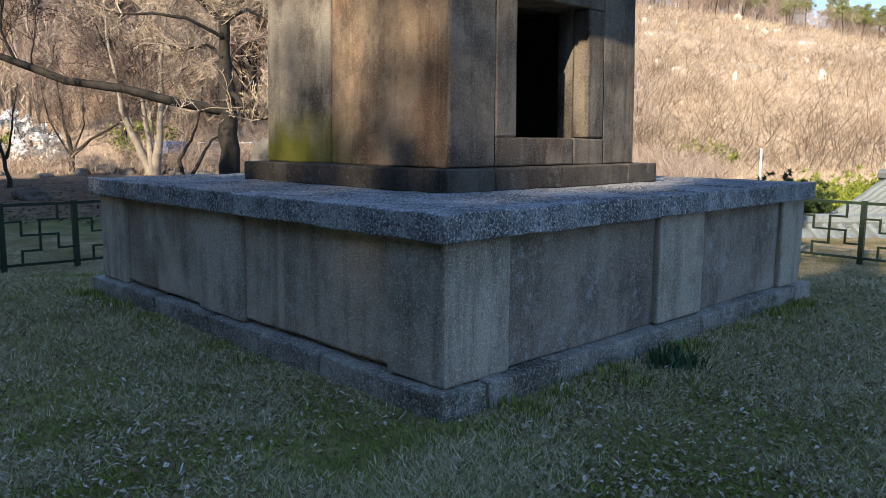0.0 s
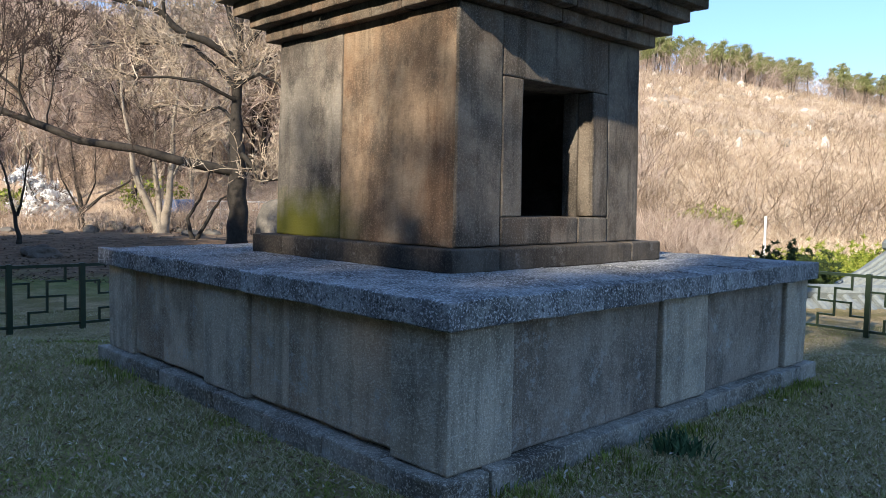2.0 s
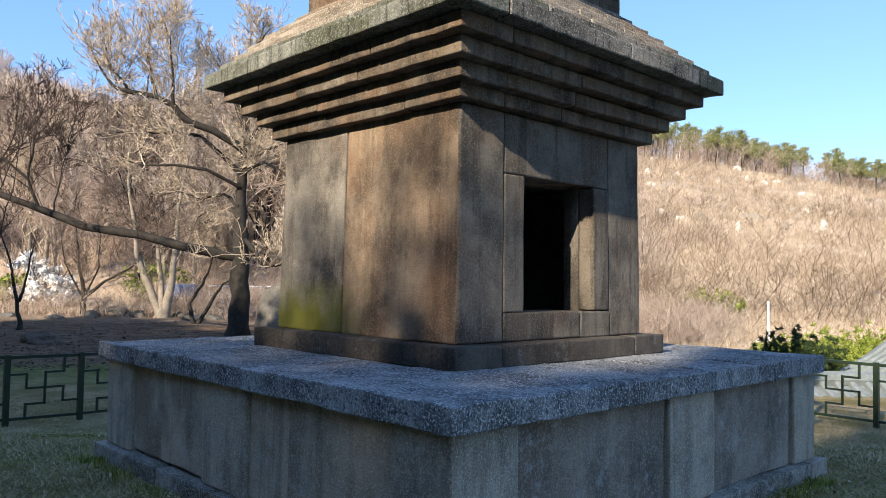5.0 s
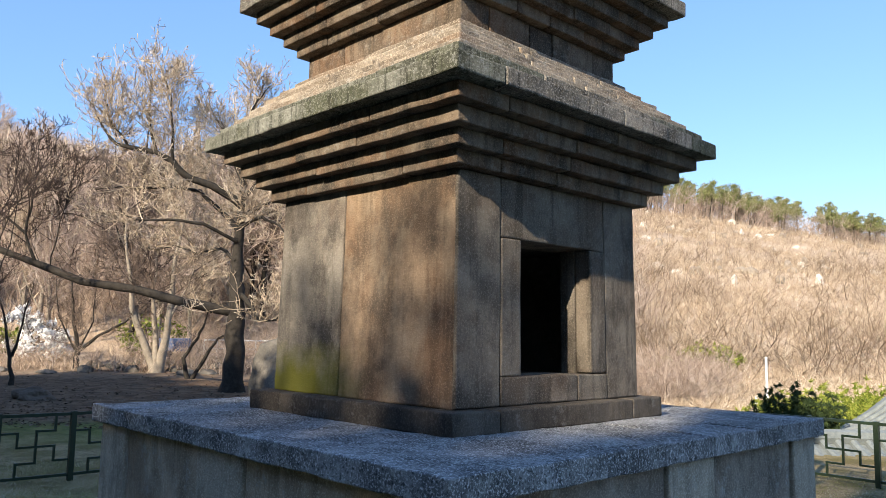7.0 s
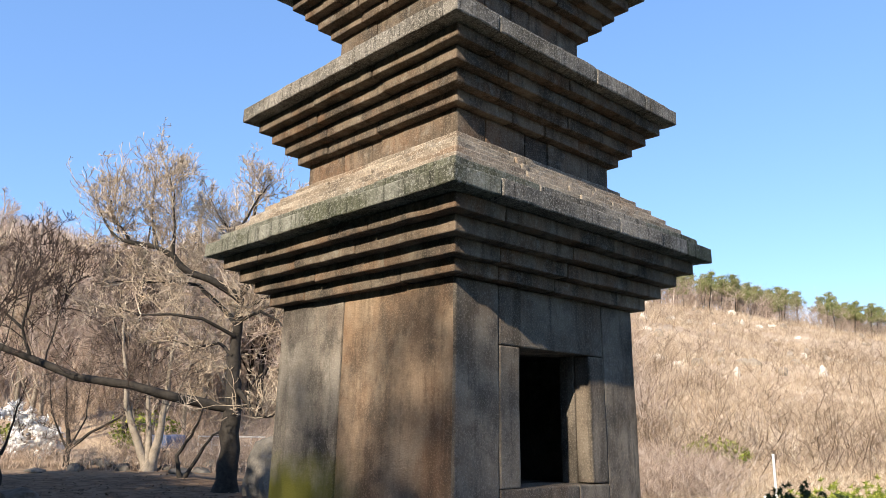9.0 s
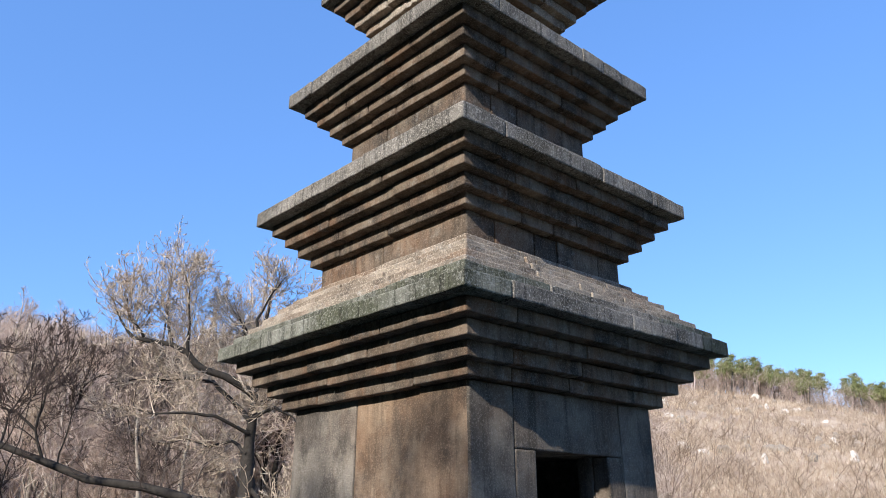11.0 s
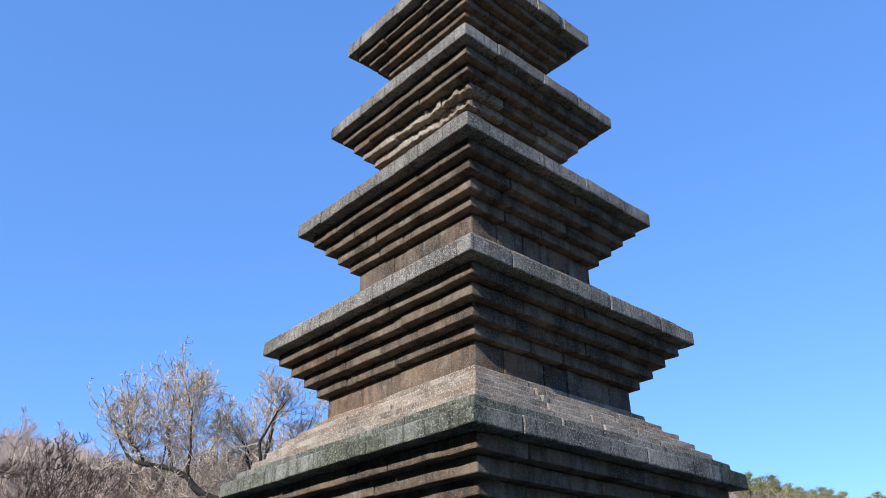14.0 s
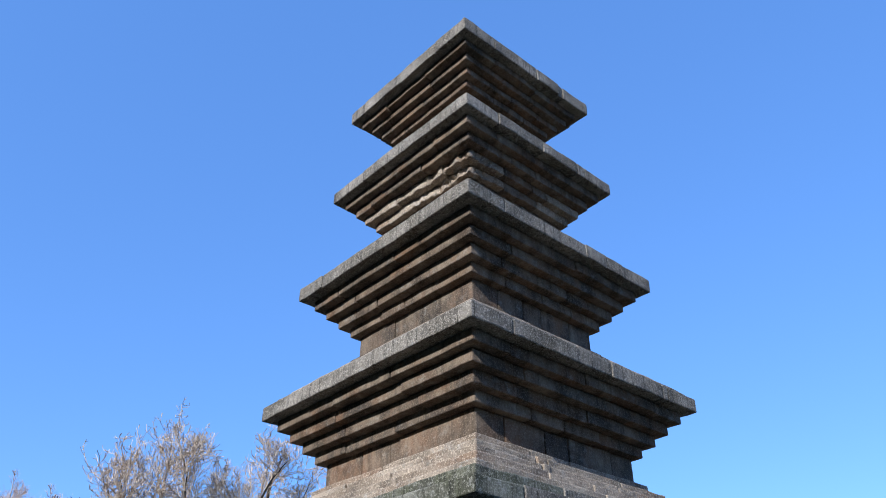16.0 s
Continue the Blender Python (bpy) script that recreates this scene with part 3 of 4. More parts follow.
def bare_tree(name, label, trunks, limbs, counts, seed, bark, twig, twig_len=2.4, twig_r=0.035, at=(0, 0, 0), group="", min_r=0.0045, shaded_limbs=()):
    """trunks, limbs: (points, base radius, tip radius). Twigs grow from both."""
    rng = random.Random(seed)
    t = thing(name, label, "tree", group, at=at)
    crown, shaded = Acc(), Acc()
    for nm, lst, leafing in (("trunk", trunks, crown), ("limb", limbs, crown), ("limb", shaded_limbs, shaded)):
        for pts, r0, r1 in lst:
            acc = Acc()
            low_limb = bool(shaded_limbs) and r0 == 0.19
            if nm == "limb" and not low_limb:
                r0, r1 = r0 * 0.62, 0.01
            fine = []
            for i in range(len(pts) - 1):
                for k in range(3):
                    fine.append(Vector(pts[i]).lerp(Vector(pts[i + 1]), k / 3))
            fine.append(Vector(pts[-1]))
            fine = [p + Vector((rng.gauss(0, 0.03), rng.gauss(0, 0.03), 0)) * (1 if i else 0) for i, p in enumerate(fine)]
            m = len(fine) - 1
            rr = [(r0 + (r1 - r0) * i / m) * rng.uniform(0.93, 1.08) for i in range(m + 1)]
            if nm == "trunk":
                rr[0] *= 1.35
            tube(acc, fine, rr, 9 if r0 > 0.1 else 6)
            part(nm, acc.mesh(nm, bark, True), t)
            shoots(rng, shaded if low_limb else leafing, fine, twig_len, twig_r, (12, 5, 4, 2) if low_limb or leafing is shaded else counts, start=(0.6 if shaded_limbs else 0.35) if nm == "trunk" else 0.12, least=min_r)
    cr = part("crown", crown.mesh("crown", twig), t, "bare twiggy crown without leaves")
    cr["kind"] = "stuff"
    if shaded_limbs:
        cr = part("crown", shaded.mesh("crown", M_TWIG_SHADED), t, "upright shoots on the low limb, darkened as if shaded")
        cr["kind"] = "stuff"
    return t


def place(u, v, dz=0.0):
    p = EYE + AHEAD * v + ASIDE * u
    return Vector((p.x, p.y, ground_z(p.x, p.y) + dz))


def rel(u, z, v=0.0):
    """Local offset: aside, up, ahead."""
    return ASIDE * u + AHEAD * v + Vector((0, 0, z))


# the large tree with one long low limb
BIG_V = 28.2
bp = place(-7.75, BIG_V, -0.15)
big = bare_tree(
    "tree", "large bare tree with a dark trunk and one long horizontal limb", [
        ([rel(0.1, 0.0), rel(0.15, 1.6), rel(0.1, 3.2), rel(0.05, 4.2, 0.2), rel(0.0, 5.43, 0.2), rel(0.15, 6.74), rel(0.25, 9.0), rel(0.5, 11.09)], 0.40, 0.04)],
    [
        ([rel(-0.1, 3.05), rel(-1.85, 3.35, -0.3), rel(-3.4, 3.75, -0.5), rel(-5.35, 4.0, -0.6), rel(-7.05, 4.65, -0.6), rel(-8.55, 5.17, -0.8), rel(-10.0, 5.78, -1.0), rel(-11.2, 6.74, -1.0)], 0.19, 0.08),
        ([rel(0.2, 3.7), rel(0.75, 3.2, -0.3), rel(1.1, 2.7, -0.5), rel(1.7, 2.75, -0.6), rel(2.1, 3.3, -0.6)], 0.17, 0.05),
        ([rel(0.1, 7.0), rel(-0.6, 7.48, -0.5), rel(-1.6, 7.83, -0.8), rel(-2.2, 8.39, -0.9), rel(-2.8, 8.7, -1.0), rel(-3.8, 8.87, -1.0), rel(-4.3, 9.0, -1.0), rel(-4.75, 9.52, -0.9), rel(-5.1, 10.05, -0.8), rel(-5.35, 10.65, -0.8)], 0.26, 0.03),
        ([rel(-3.8, 8.87, -1.0), rel(-4.25, 9.52, -1.2), rel(-4.55, 10.22, -1.3), rel(-4.65, 11.09, -1.3)], 0.1, 0.02),
        ([rel(-2.8, 8.7, -1.0), rel(-3.1, 9.52, -0.7), rel(-3.35, 10.57, -0.5), rel(-3.2, 11.44, -0.4), rel(-2.8, 11.87, -0.4)], 0.12, 0.02),
        ([rel(-2.2, 8.39, -0.9), rel(-2.1, 9.52, -1.3), rel(-2.2, 10.74, -1.5), rel(-2.5, 11.53, -1.5)], 0.11, 0.02),
        ([rel(0.05, 6.04), rel(-0.8, 6.83, 0.5), rel(-1.8, 7.65, 0.9), rel(-2.8, 7.83, 1.1), rel(-4.0, 7.78, 1.2), rel(-5.0, 7.83, 1.3), rel(-6.0, 7.7, 1.3)], 0.17, 0.02),
        ([rel(0.0, 5.61), rel(-1.0, 6.13, -0.8), rel(-2.0, 6.22, -1.2), rel(-3.0, 6.13, -1.5), rel(-4.2, 6.48, -1.6)], 0.13, 0.02),
        ([rel(0.0, 4.9), rel(-0.8, 5.43, 0.8), rel(-1.8, 5.26, 1.2), rel(-2.8, 5.61, 1.6), rel(-3.6, 5.43, 1.8)], 0.11, 0.02),
        ([rel(0.2, 7.7), rel(-0.4, 9.05, 0.4), rel(-0.7, 9.87, 0.6), rel(-1.2, 10.39, 0.7), rel(-1.5, 11.09, 0.7)], 0.2, 0.03),
        ([rel(0.2, 7.26), rel(0.95, 8.31, 0.3), rel(1.45, 9.7, 0.4), rel(1.75, 10.74, 0.4)], 0.17, 0.02),
        ([rel(0.1, 6.13), rel(0.95, 6.48, -0.5), rel(1.75, 6.13, -0.8), rel(2.25, 5.43, -0.9)], 0.13, 0.02),
        ([rel(0.2, 8.48), rel(0.15, 9.7, -0.6), rel(0.75, 10.74, -0.8), rel(1.15, 11.26, -0.8)], 0.12, 0.02),
        ([rel(0.1, 6.57), rel(1.5, 7.44, 0.6), rel(2.6, 8.48, 0.9), rel(3.2, 9.87, 0.9)], 0.14, 0.02)],
    (17, 6, 4, 2), 11, M_BARK, M_TWIG, 2.2, 0.024, at=bp, min_r=0.0082,
    shaded_limbs=[
        ([rel(-7.05, 4.65, -0.6), rel(-7.4, 5.7, -0.8), rel(-7.15, 6.96, -0.9), rel(-7.05, 8.0, -0.9), rel(-7.15, 9.13, -0.9)], 0.1, 0.02),
        ([rel(-7.4, 5.7, -0.8), rel(-8.1, 6.3, -1.0), rel(-9.1, 6.57, -1.1), rel(-9.7, 7.87, -1.2)], 0.09, 0.02),
        ([rel(-6.5, 4.4, -0.6), rel(-6.45, 5.78, -0.4), rel(-6.2, 6.96, -0.3), rel(-6.05, 8.13, -0.3)], 0.05, 0.015),
        ([rel(-8.55, 5.17, -0.8), rel(-8.6, 6.3, -0.4), rel(-8.2, 7.61, -0.2), rel(-8.3, 8.83, -0.2)], 0.07, 0.015)])

# the dark tree beside it, mostly out of view; its twigs carry shade in their colour
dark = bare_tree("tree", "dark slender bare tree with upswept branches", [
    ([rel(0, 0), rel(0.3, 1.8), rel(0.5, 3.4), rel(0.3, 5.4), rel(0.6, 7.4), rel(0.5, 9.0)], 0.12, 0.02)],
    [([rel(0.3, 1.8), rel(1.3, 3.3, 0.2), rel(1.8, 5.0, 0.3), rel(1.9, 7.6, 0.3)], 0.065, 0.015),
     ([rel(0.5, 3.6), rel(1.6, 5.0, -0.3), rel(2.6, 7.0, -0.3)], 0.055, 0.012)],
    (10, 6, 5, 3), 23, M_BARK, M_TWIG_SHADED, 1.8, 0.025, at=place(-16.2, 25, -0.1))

# pale tree with several trunks
place_p = place(-13.6, 37, -0.15)
pale = bare_tree("tree", "pale-barked bare tree with several leaning trunks", [
    ([rel(0, 0), rel(0.2, 1.5), rel(0.45, 3.2), rel(0.5, 5.5), rel(0.9, 8.0)], 0.24, 0.04),
    ([rel(-0.1, 0.1), rel(-0.7, 1.5), rel(-1.4, 3.2), rel(-1.7, 5.2), rel(-2.0, 7.5)], 0.22, 0.04),
    ([rel(-0.05, 0.3), rel(-0.35, 2.0, 0.3), rel(-0.6, 4.0, 0.4), rel(-0.4, 6.5, 0.5)], 0.18, 0.03)],
    [([rel(-0.9, 2.0), rel(-1.5, 4.0, 0.3), rel(-1.4, 6.4, 0.6)], 0.09, 0.02), ([rel(0.35, 2.6), rel(1.2, 4.2), rel(1.9, 6.5)], 0.1, 0.02)],
    (11, 7, 6, 2), 31, M_BARK_PALE, M_TWIG_DARK, 2.2, 0.03, at=place_p, min_r=0.006)

sapling = bare_tree("sapling", "small crooked dark sapling with two stems", [
    ([rel(0, 0), rel(-0.25, 1.0), rel(0.3, 1.9), rel(0.6, 2.6), rel(0.9, 4.2)], 0.11, 0.02),
    ([rel(0.1, 0), rel(0.75, 1.2), rel(1.2, 1.9), rel(2.0, 2.3), rel(2.6, 3.4)], 0.09, 0.02)],
    [], (8, 5, 3), 37, M_BARK, M_TWIG_DARK, 1.1, 0.018, at=place(-11.3, 34.5, -0.1))

thin = bare_tree("sapling", "thin dark sapling with upright forked stems", [
    ([rel(0, 0), rel(-0.1, 1.2), rel(-0.35, 2.4), rel(-0.9, 4.0)], 0.1, 0.02),
    ([rel(-0.05, 1.2), rel(0.3, 2.4), rel(0.6, 4.0)], 0.06, 0.015)],
    [], (9, 6, 3), 41, M_BARK, M_TWIG_DARK, 1.2, 0.016, at=place(-16.4, 29.5, -0.1))

shrubby = bare_tree("tree", "low spreading bare tree with dark forked branches", [
    ([rel(0, 0), rel(0.05, 0.9), rel(-0.2, 2.2), rel(-0.5, 4.6)], 0.17, 0.03)],
    [([rel(0.05, 0.9), rel(1.0, 1.7), rel(2.3, 2.4), rel(3.6, 3.6), rel(5.0, 4.6)], 0.14, 0.03),
     ([rel(0, 0.8), rel(0.5, 2.4, 0.4), rel(0.5, 4.4, 0.6)], 0.1, 0.02),
     ([rel(-0.1, 1.0), rel(-1.0, 2.6), rel(-1.3, 4.6)], 0.1, 0.02)],
    (11, 7, 6, 2), 43, M_BARK, M_TWIG_DARK, 1.8, 0.022, at=place(-18.0, 38, -0.1))

# wood behind them, down to the foot of the hill
WOOD = "bare trees at the foot of the hill"
kinds = []
for s, tw in ((51, M_TWIG_PINK), (52, M_TWIG), (53, M_TWIG_DARK), (54, M_TWIG_PINK)):
    rng = random.Random(s)
    lean = rng.uniform(-0.6, 0.6)
    kinds.append(bare_tree("tree", "slender bare tree with fine upright twigs", [
        ([rel(0, 0), rel(0.2 * lean, 2.0), rel(0.5 * lean, 4.2), rel(lean, 6.5), rel(1.2 * lean, 8.8)], 0.15, 0.03)],
        [([rel(0.15 * lean, 1.6 + k * 0.5), rel(rng.uniform(-1.4, 1.4), 3.6 + k * 0.7, rng.uniform(-1, 1)), rel(rng.uniform(-2.2, 2.2), 6.0 + k * 0.8, rng.uniform(-1.6, 1.6))], 0.08, 0.02) for k in range(4)],
        (12, 8, 6), s, M_BARK if tw is M_TWIG_DARK else M_BARK_PALE, tw, 2.6, 0.035, min_r=0.009, at=place(-22 + (s - 51) * 4.6, 43 + (s % 3) * 4, -0.1), group=WOOD))
rng = random.Random(5)
for k in range(54):
    v = rng.uniform(42, 85)
    u = rng.uniform(-0.72, -0.08) * v
    if k > 48:
        u = rng.uniform(-0.05, 0.2) * v
    sc = rng.uniform(0.75, 1.45)
    c = copy_thing(kinds[k % 4], Matrix.Translation(place(u, v, -0.1)) @ Matrix.Rotation(rng.uniform(0, 6.28), 4, "Z"))
    c.scale = (sc, sc, sc * rng.uniform(0.9, 1.15))


# ---- hillside brush ----
def brush(name, label, mat, count, seed, vr, ur, hr, stems, wide):
    rng = np.random.default_rng(seed)
    vs, fs = [], []
    for _ in range(count):
        v = rng.uniform(*vr) if rng.random() < 0.6 else vr[0] + (vr[1] - vr[0]) * rng.random() ** 2
        u = rng.uniform(*ur) * v
        p = EYE + AHEAD * v + ASIDE * u
        if noise.noise(Vector((u * 0.07, v * 0.07, seed))) < rng.uniform(-0.6, 0.25):
            continue
        z = ground_z(p.x, p.y)
        h = rng.uniform(*hr)
        for _s in range(stems):
            dx, dy = rng.normal(0, 0.5 * h, 2)
            bx, by = p.x + rng.normal(0, 0.2 * h), p.y + rng.normal(0, 0.2 * h)
            hh = h * rng.uniform(0.45, 1.05)
            w = wide * rng.uniform(0.6, 1.2)
            mx, my, mz = bx + dx * 0.4, by + dy * 0.4, z + hh * 0.42
            o = len(vs)
            vs += [(bx - w * 0.69, by - w * 0.72, z - 0.2), (bx + w * 0.69, by + w * 0.72, z - 0.2), (mx + w * 0.4, my + w * 0.4, mz), (mx - w * 0.4, my - w * 0.4, mz)]
            fs.append((o, o + 1, o + 2, o + 3))
            for _k in range(3):
                ex, ey = rng.normal(0, 0.28 * h, 2)
                nx, ny, nz = mx + ex, my + ey, mz + hh * rng.uniform(0.1, 0.35)
                q = len(vs)
                vs += [(nx - w * 0.25, ny - w * 0.25, nz), (nx + w * 0.25, ny + w * 0.25, nz)]
                fs.append((o + 3, o + 2, q + 1, q))
                for _j in range(2):
                    fx_, fy_ = rng.normal(0, 0.2 * h, 2)
                    vs.append((nx + fx_, ny + fy_, nz + hh * rng.uniform(0.05, 0.3)))
                    fs.append((q, q + 1, len(vs) - 1))
    return tagged(new(name, mesh_of(name, vs, fs, mat)), label, "brush", kind="stuff")


M_BRUSH = island_material("dry_brush", ((0, (0.22, 0.155, 0.105)), (0.35, (0.45, 0.345, 0.24)), (0.85, (0.60, 0.48, 0.345)), (1, (0.72, 0.63, 0.50))))
M_BRUSH_RED = island_material("red_brown_brush", ((0, (0.17, 0.12, 0.092)), (0.5, (0.37, 0.28, 0.215)), (1, (0.56, 0.455, 0.37))))
M_SAPLING = island_material("grey_brown_stems", ((0, (0.12, 0.084, 0.058)), (0.6, (0.27, 0.20, 0.14)), (1, (0.42, 0.33, 0.24))))
brush("dry_brush", "dry tan shrubs and grasses covering the hillside", M_BRUSH, 20000, 3, (36, 190), (0.1, 0.75), (0.35, 1.3), 4, 0.03)
brush("bare_thicket", "thicket of bare reddish trees covering the hillside", M_BRUSH_RED, 7000, 4, (52, 190), (-0.8, 0.25), (2.0, 5.5), 6, 0.04)
brush("bare_saplings", "scattered bare brown saplings on the slope", M_SAPLING, 1700, 8, (46, 185), (0.1, 0.75), (1.8, 4.6), 4, 0.035)
brush("skyline_trees", "hazy bare trees along the hill's crest", M_TWIG_PINK, 3600, 9, (165, 205), (-0.85, 0.2), (4, 10), 8, 0.06)
brush("crest_trees", "thin grey bare trees among the pines", M_TWIG_PINK, 900, 10, (170, 200), (0.2, 0.8), (5, 9), 6, 0.06)


# ---- leafy plants ----
def clump(acc, rng, c, r, count, size, flat=1.0, slim=0.35):
    for _ in range(count):
        d = Vector((rng.gauss(0, 1), rng.gauss(0, 1), rng.gauss(0, 1))).normalized()
        p = Vector(c) + Vector((d.x * r, d.y * r, d.z * r * flat)) * rng.random() ** 0.4
        a = Vector((rng.gauss(0, 1), rng.gauss(0, 1), rng.gauss(0, 1))).normalized()
        b = a.cross(d)
        b = b.normalized() if b.length > 1e-3 else Vector((1, 0, 0))
        s = size * rng.uniform(0.6, 1.3)
        o = len(acc.v)
        acc.v.extend([p - b * s * slim, p + b * s * slim, p + a * s])
        acc.f.append((o, o + 1, o + 2))


def pine(seed, at, group):
    rng = random.Random(seed)
    t = thing("pine_tree", "dark green pine with a bare trunk and layered crown", "tree", group, at=at)
    h = 8.0
    acc = Acc()
    tr = bent(rng, (0, 0, -0.3), (0.05, 0, 1), h, 6, 0.06, 0.05)
    tube(acc, tr, [0.16 * (1 - 0.1 * i) for i in range(7)], 6)
    part("trunk", acc.mesh("trunk", M_BARK), t)
    acc = Acc()
    for k in range(34):
        f = rng.uniform(0.5, 1.0)
        p, _ = at_path(tr, f)
        reach = (1.15 - f) * 3.4 + 0.3
        an = rng.uniform(0, 6.28)
        c = p + Vector((math.cos(an) * reach * rng.random(), math.sin(an) * reach * rng.random(), 0.3))
        clump(acc, rng, c, rng.uniform(0.45, 1.05), 55, 0.5, 0.5, 0.12)
    part("crown", acc.mesh("crown", M_PINE), t)
    return t


PINES = "pines on the hill's crest"
pines = [pine(60 + k, place(0.27 * 178 + k * 9, 178 + 3 * k), PINES) for k in range(3)]
rng = random.Random(66)
for k in range(150):
    v = rng.uniform(168, 196)
    u = (0.2 + 0.46 * rng.random()) * v
    if 0.445 < u / v < 0.485 and k % 6:
        continue
    s = rng.uniform(0.65, 1.1)
    c = copy_thing(pines[k % 3], Matrix.Translation(place(u, v)) @ Matrix.Rotation(rng.uniform(0, 6.28), 4, "Z"))
    c.scale = (s * 1.05, s * 1.05, s)


def leafy(name, label, mat, seed, at, r, h, clumps, per, size, category="shrub", group="", spiky=0.0, stem=M_BARK):
    rng = random.Random(seed)
    t = thing(name, label, category, group, at=at)
    acc = Acc()
    for k in range(5):
        tube(acc, bent(rng, (rng.gauss(0, 0.1 * r), rng.gauss(0, 0.1 * r), -0.1), (rng.gauss(0, 0.35), rng.gauss(0, 0.35), 1), h * 0.8, 3, 0.1, 0.05), [0.05, 0.04, 0.03, 0.01], 5)
    part("stems", acc.mesh("stems", stem), t)
    acc = Acc()
    for k in range(clumps):
        an, q = rng.uniform(0, 6.28), rng.random() ** 0.5
        z = h * (0.12 + 0.8 * rng.random() * (1 - 0.55 * q * q))
        c = Vector((math.cos(an) * r * q, math.sin(an) * r * q, z))
        if spiky:
            way = Vector((c.x * 0.5, c.y * 0.5, h * 0.6)).normalized()
            for j in range(5):
                clump(acc, rng, c + way * spiky * j * 0.27, 0.1 * (1 - j * 0.17) * spiky, per // 5, size, 1.2, 0.14)
        else:
            clump(acc, rng, c, rng.uniform(0.22, 0.42) * min(r, h) * 0.8, per, size)
    part("foliage", acc.mesh("foliage", mat), t)
    return t


CON = "yellow-green shrubs beyond the fence"
sp = leafy("conifer_shrub", "bushy yellow-green conifer shrub with feathery sprays", M_SHRUB, 71, place(9.6, 20.2), 0.9, 1.35, 150, 130, 0.1, group=CON, spiky=0.8)
for k, (u, v, s) in enumerate(((8.9, 20.6, 0.95), (10.4, 20.2, 1.0), (11.3, 20.5, 1.15), (12.2, 21.0, 1.2), (10.0, 21.5, 1.2), (11.0, 22, 1.2))):
    c = copy_thing(sp, Matrix.Translation(place(u, v)) @ Matrix.Rotation(k * 1.7, 4, "Z"))
    c.scale = (s, s, s)
leafy("dark_shrub", "dark green leaning juniper shrub with spiky tips", M_SHRUB_DARK, 72, place(8.1, 18.3), 0.45, 0.85, 70, 140, 0.1, spiky=0.9)
leafy("dark_shrub", "dark green leaning juniper shrub with spiky tips", M_SHRUB_DARK, 73, place(8.75, 18.4), 0.35, 0.7, 50, 140, 0.1, spiky=0.9)
leafy("blossom_tree", "small tree covered in white blossom", M_BLOSSOM, 74, place(-20.6, 40), 1.2, 3.0, 26, 60, 0.22, "tree")
leafy("blossom_tree", "small tree covered in white blossom", M_BLOSSOM, 75, place(-22.6, 41.5), 1.0, 3.3, 20, 60, 0.22, "tree")
leafy("green_shrub", "loose yellow-green shrub under bare trees", M_SHRUB, 76, place(-16.4, 43), 1.9, 2.2, 26, 36, 0.22)
leafy("green_shrub", "loose yellow-green shrub under bare trees", M_SHRUB, 77, place(-24.0, 42), 1.3, 1.7, 20, 30, 0.22)
leafy("green_shrub", "low yellow-green shrub at the foot of the hill", M_SHRUB, 78, place(16.5, 48), 2.0, 1.7, 26, 36, 0.25)
leafy("green_shrub", "low yellow-green shrub at the foot of the hill", M_SHRUB, 79, place(13.2, 46), 1.3, 1.4, 16, 30, 0.25)
brush("undergrowth", "low reddish undergrowth below the bare trees", M_BRUSH_RED, 2600, 14, (37, 62), (-0.75, 0.1), (0.5, 2.2), 6, 0.016)
brush("grey_brush", "rounded pale grey bare shrub at the foot of the hill", M_BRUSH_RED, 260, 12, (38, 46), (0.2, 0.34), (1.5, 3.2), 14, 0.02)

# unseen evergreens and bare trees added between the sun and the pagoda, which keep the lawn and the base in shade
SHADE = "thinly leaved trees along the lane behind the lawn"
shade = leafy("shade_tree", "tall thinly leaved evergreen tree out of view, added to shade the lawn", M_SHRUB_DARK, 81, (0, -27, 0), 2.6, 12.0, 420, 28, 0.29, "tree", SHADE)
rng = random.Random(82)
for row in range(3):
    for k in range(38):
        x = -42 + k * 2.6 + row * 0.9 + rng.uniform(-0.4, 0.4)
        s = rng.uniform(0.9, 1.08)
        c = copy_thing(shade, Matrix.Translation((x, -27 - row * 2.5 + rng.uniform(-0.6, 0.6), 0)) @ Matrix.Rotation(rng.uniform(0, 6.28), 4, "Z"))
        c.scale = (s * 1.15, s * 1.15, s * (1.45 + 0.12 * row) * (1.25 if x > 11.5 else 1.0))
# one more unseen tree, closing a gap in the shade
c = copy_thing(shade, Matrix.Translation((10.0, -27, 0)))
c.scale = (1.0, 1.0, 1.62)
# nearer unseen row, added to shade the soil and trunks on the left
for k in range(8):
    c = copy_thing(shade, Matrix.Translation((-13 - k * 2.1, -10 + rng.uniform(-1.0, 1.0), 0)) @ Matrix.Rotation(rng.uniform(0, 6.28), 4, "Z"))
    c.scale = (1.0, 1.0, rng.uniform(0.95, 1.1))
# bare trees added out of view for dappled shade
for k in range(7):
    c = copy_thing(kinds[k % 4], Matrix.Translation((-6 + k * 4.2, -31 - (k % 2) * 3, -0.2)) @ Matrix.Rotation(k * 1.3, 4, "Z"))
    c.scale = (1.4, 1.4, 1.85)


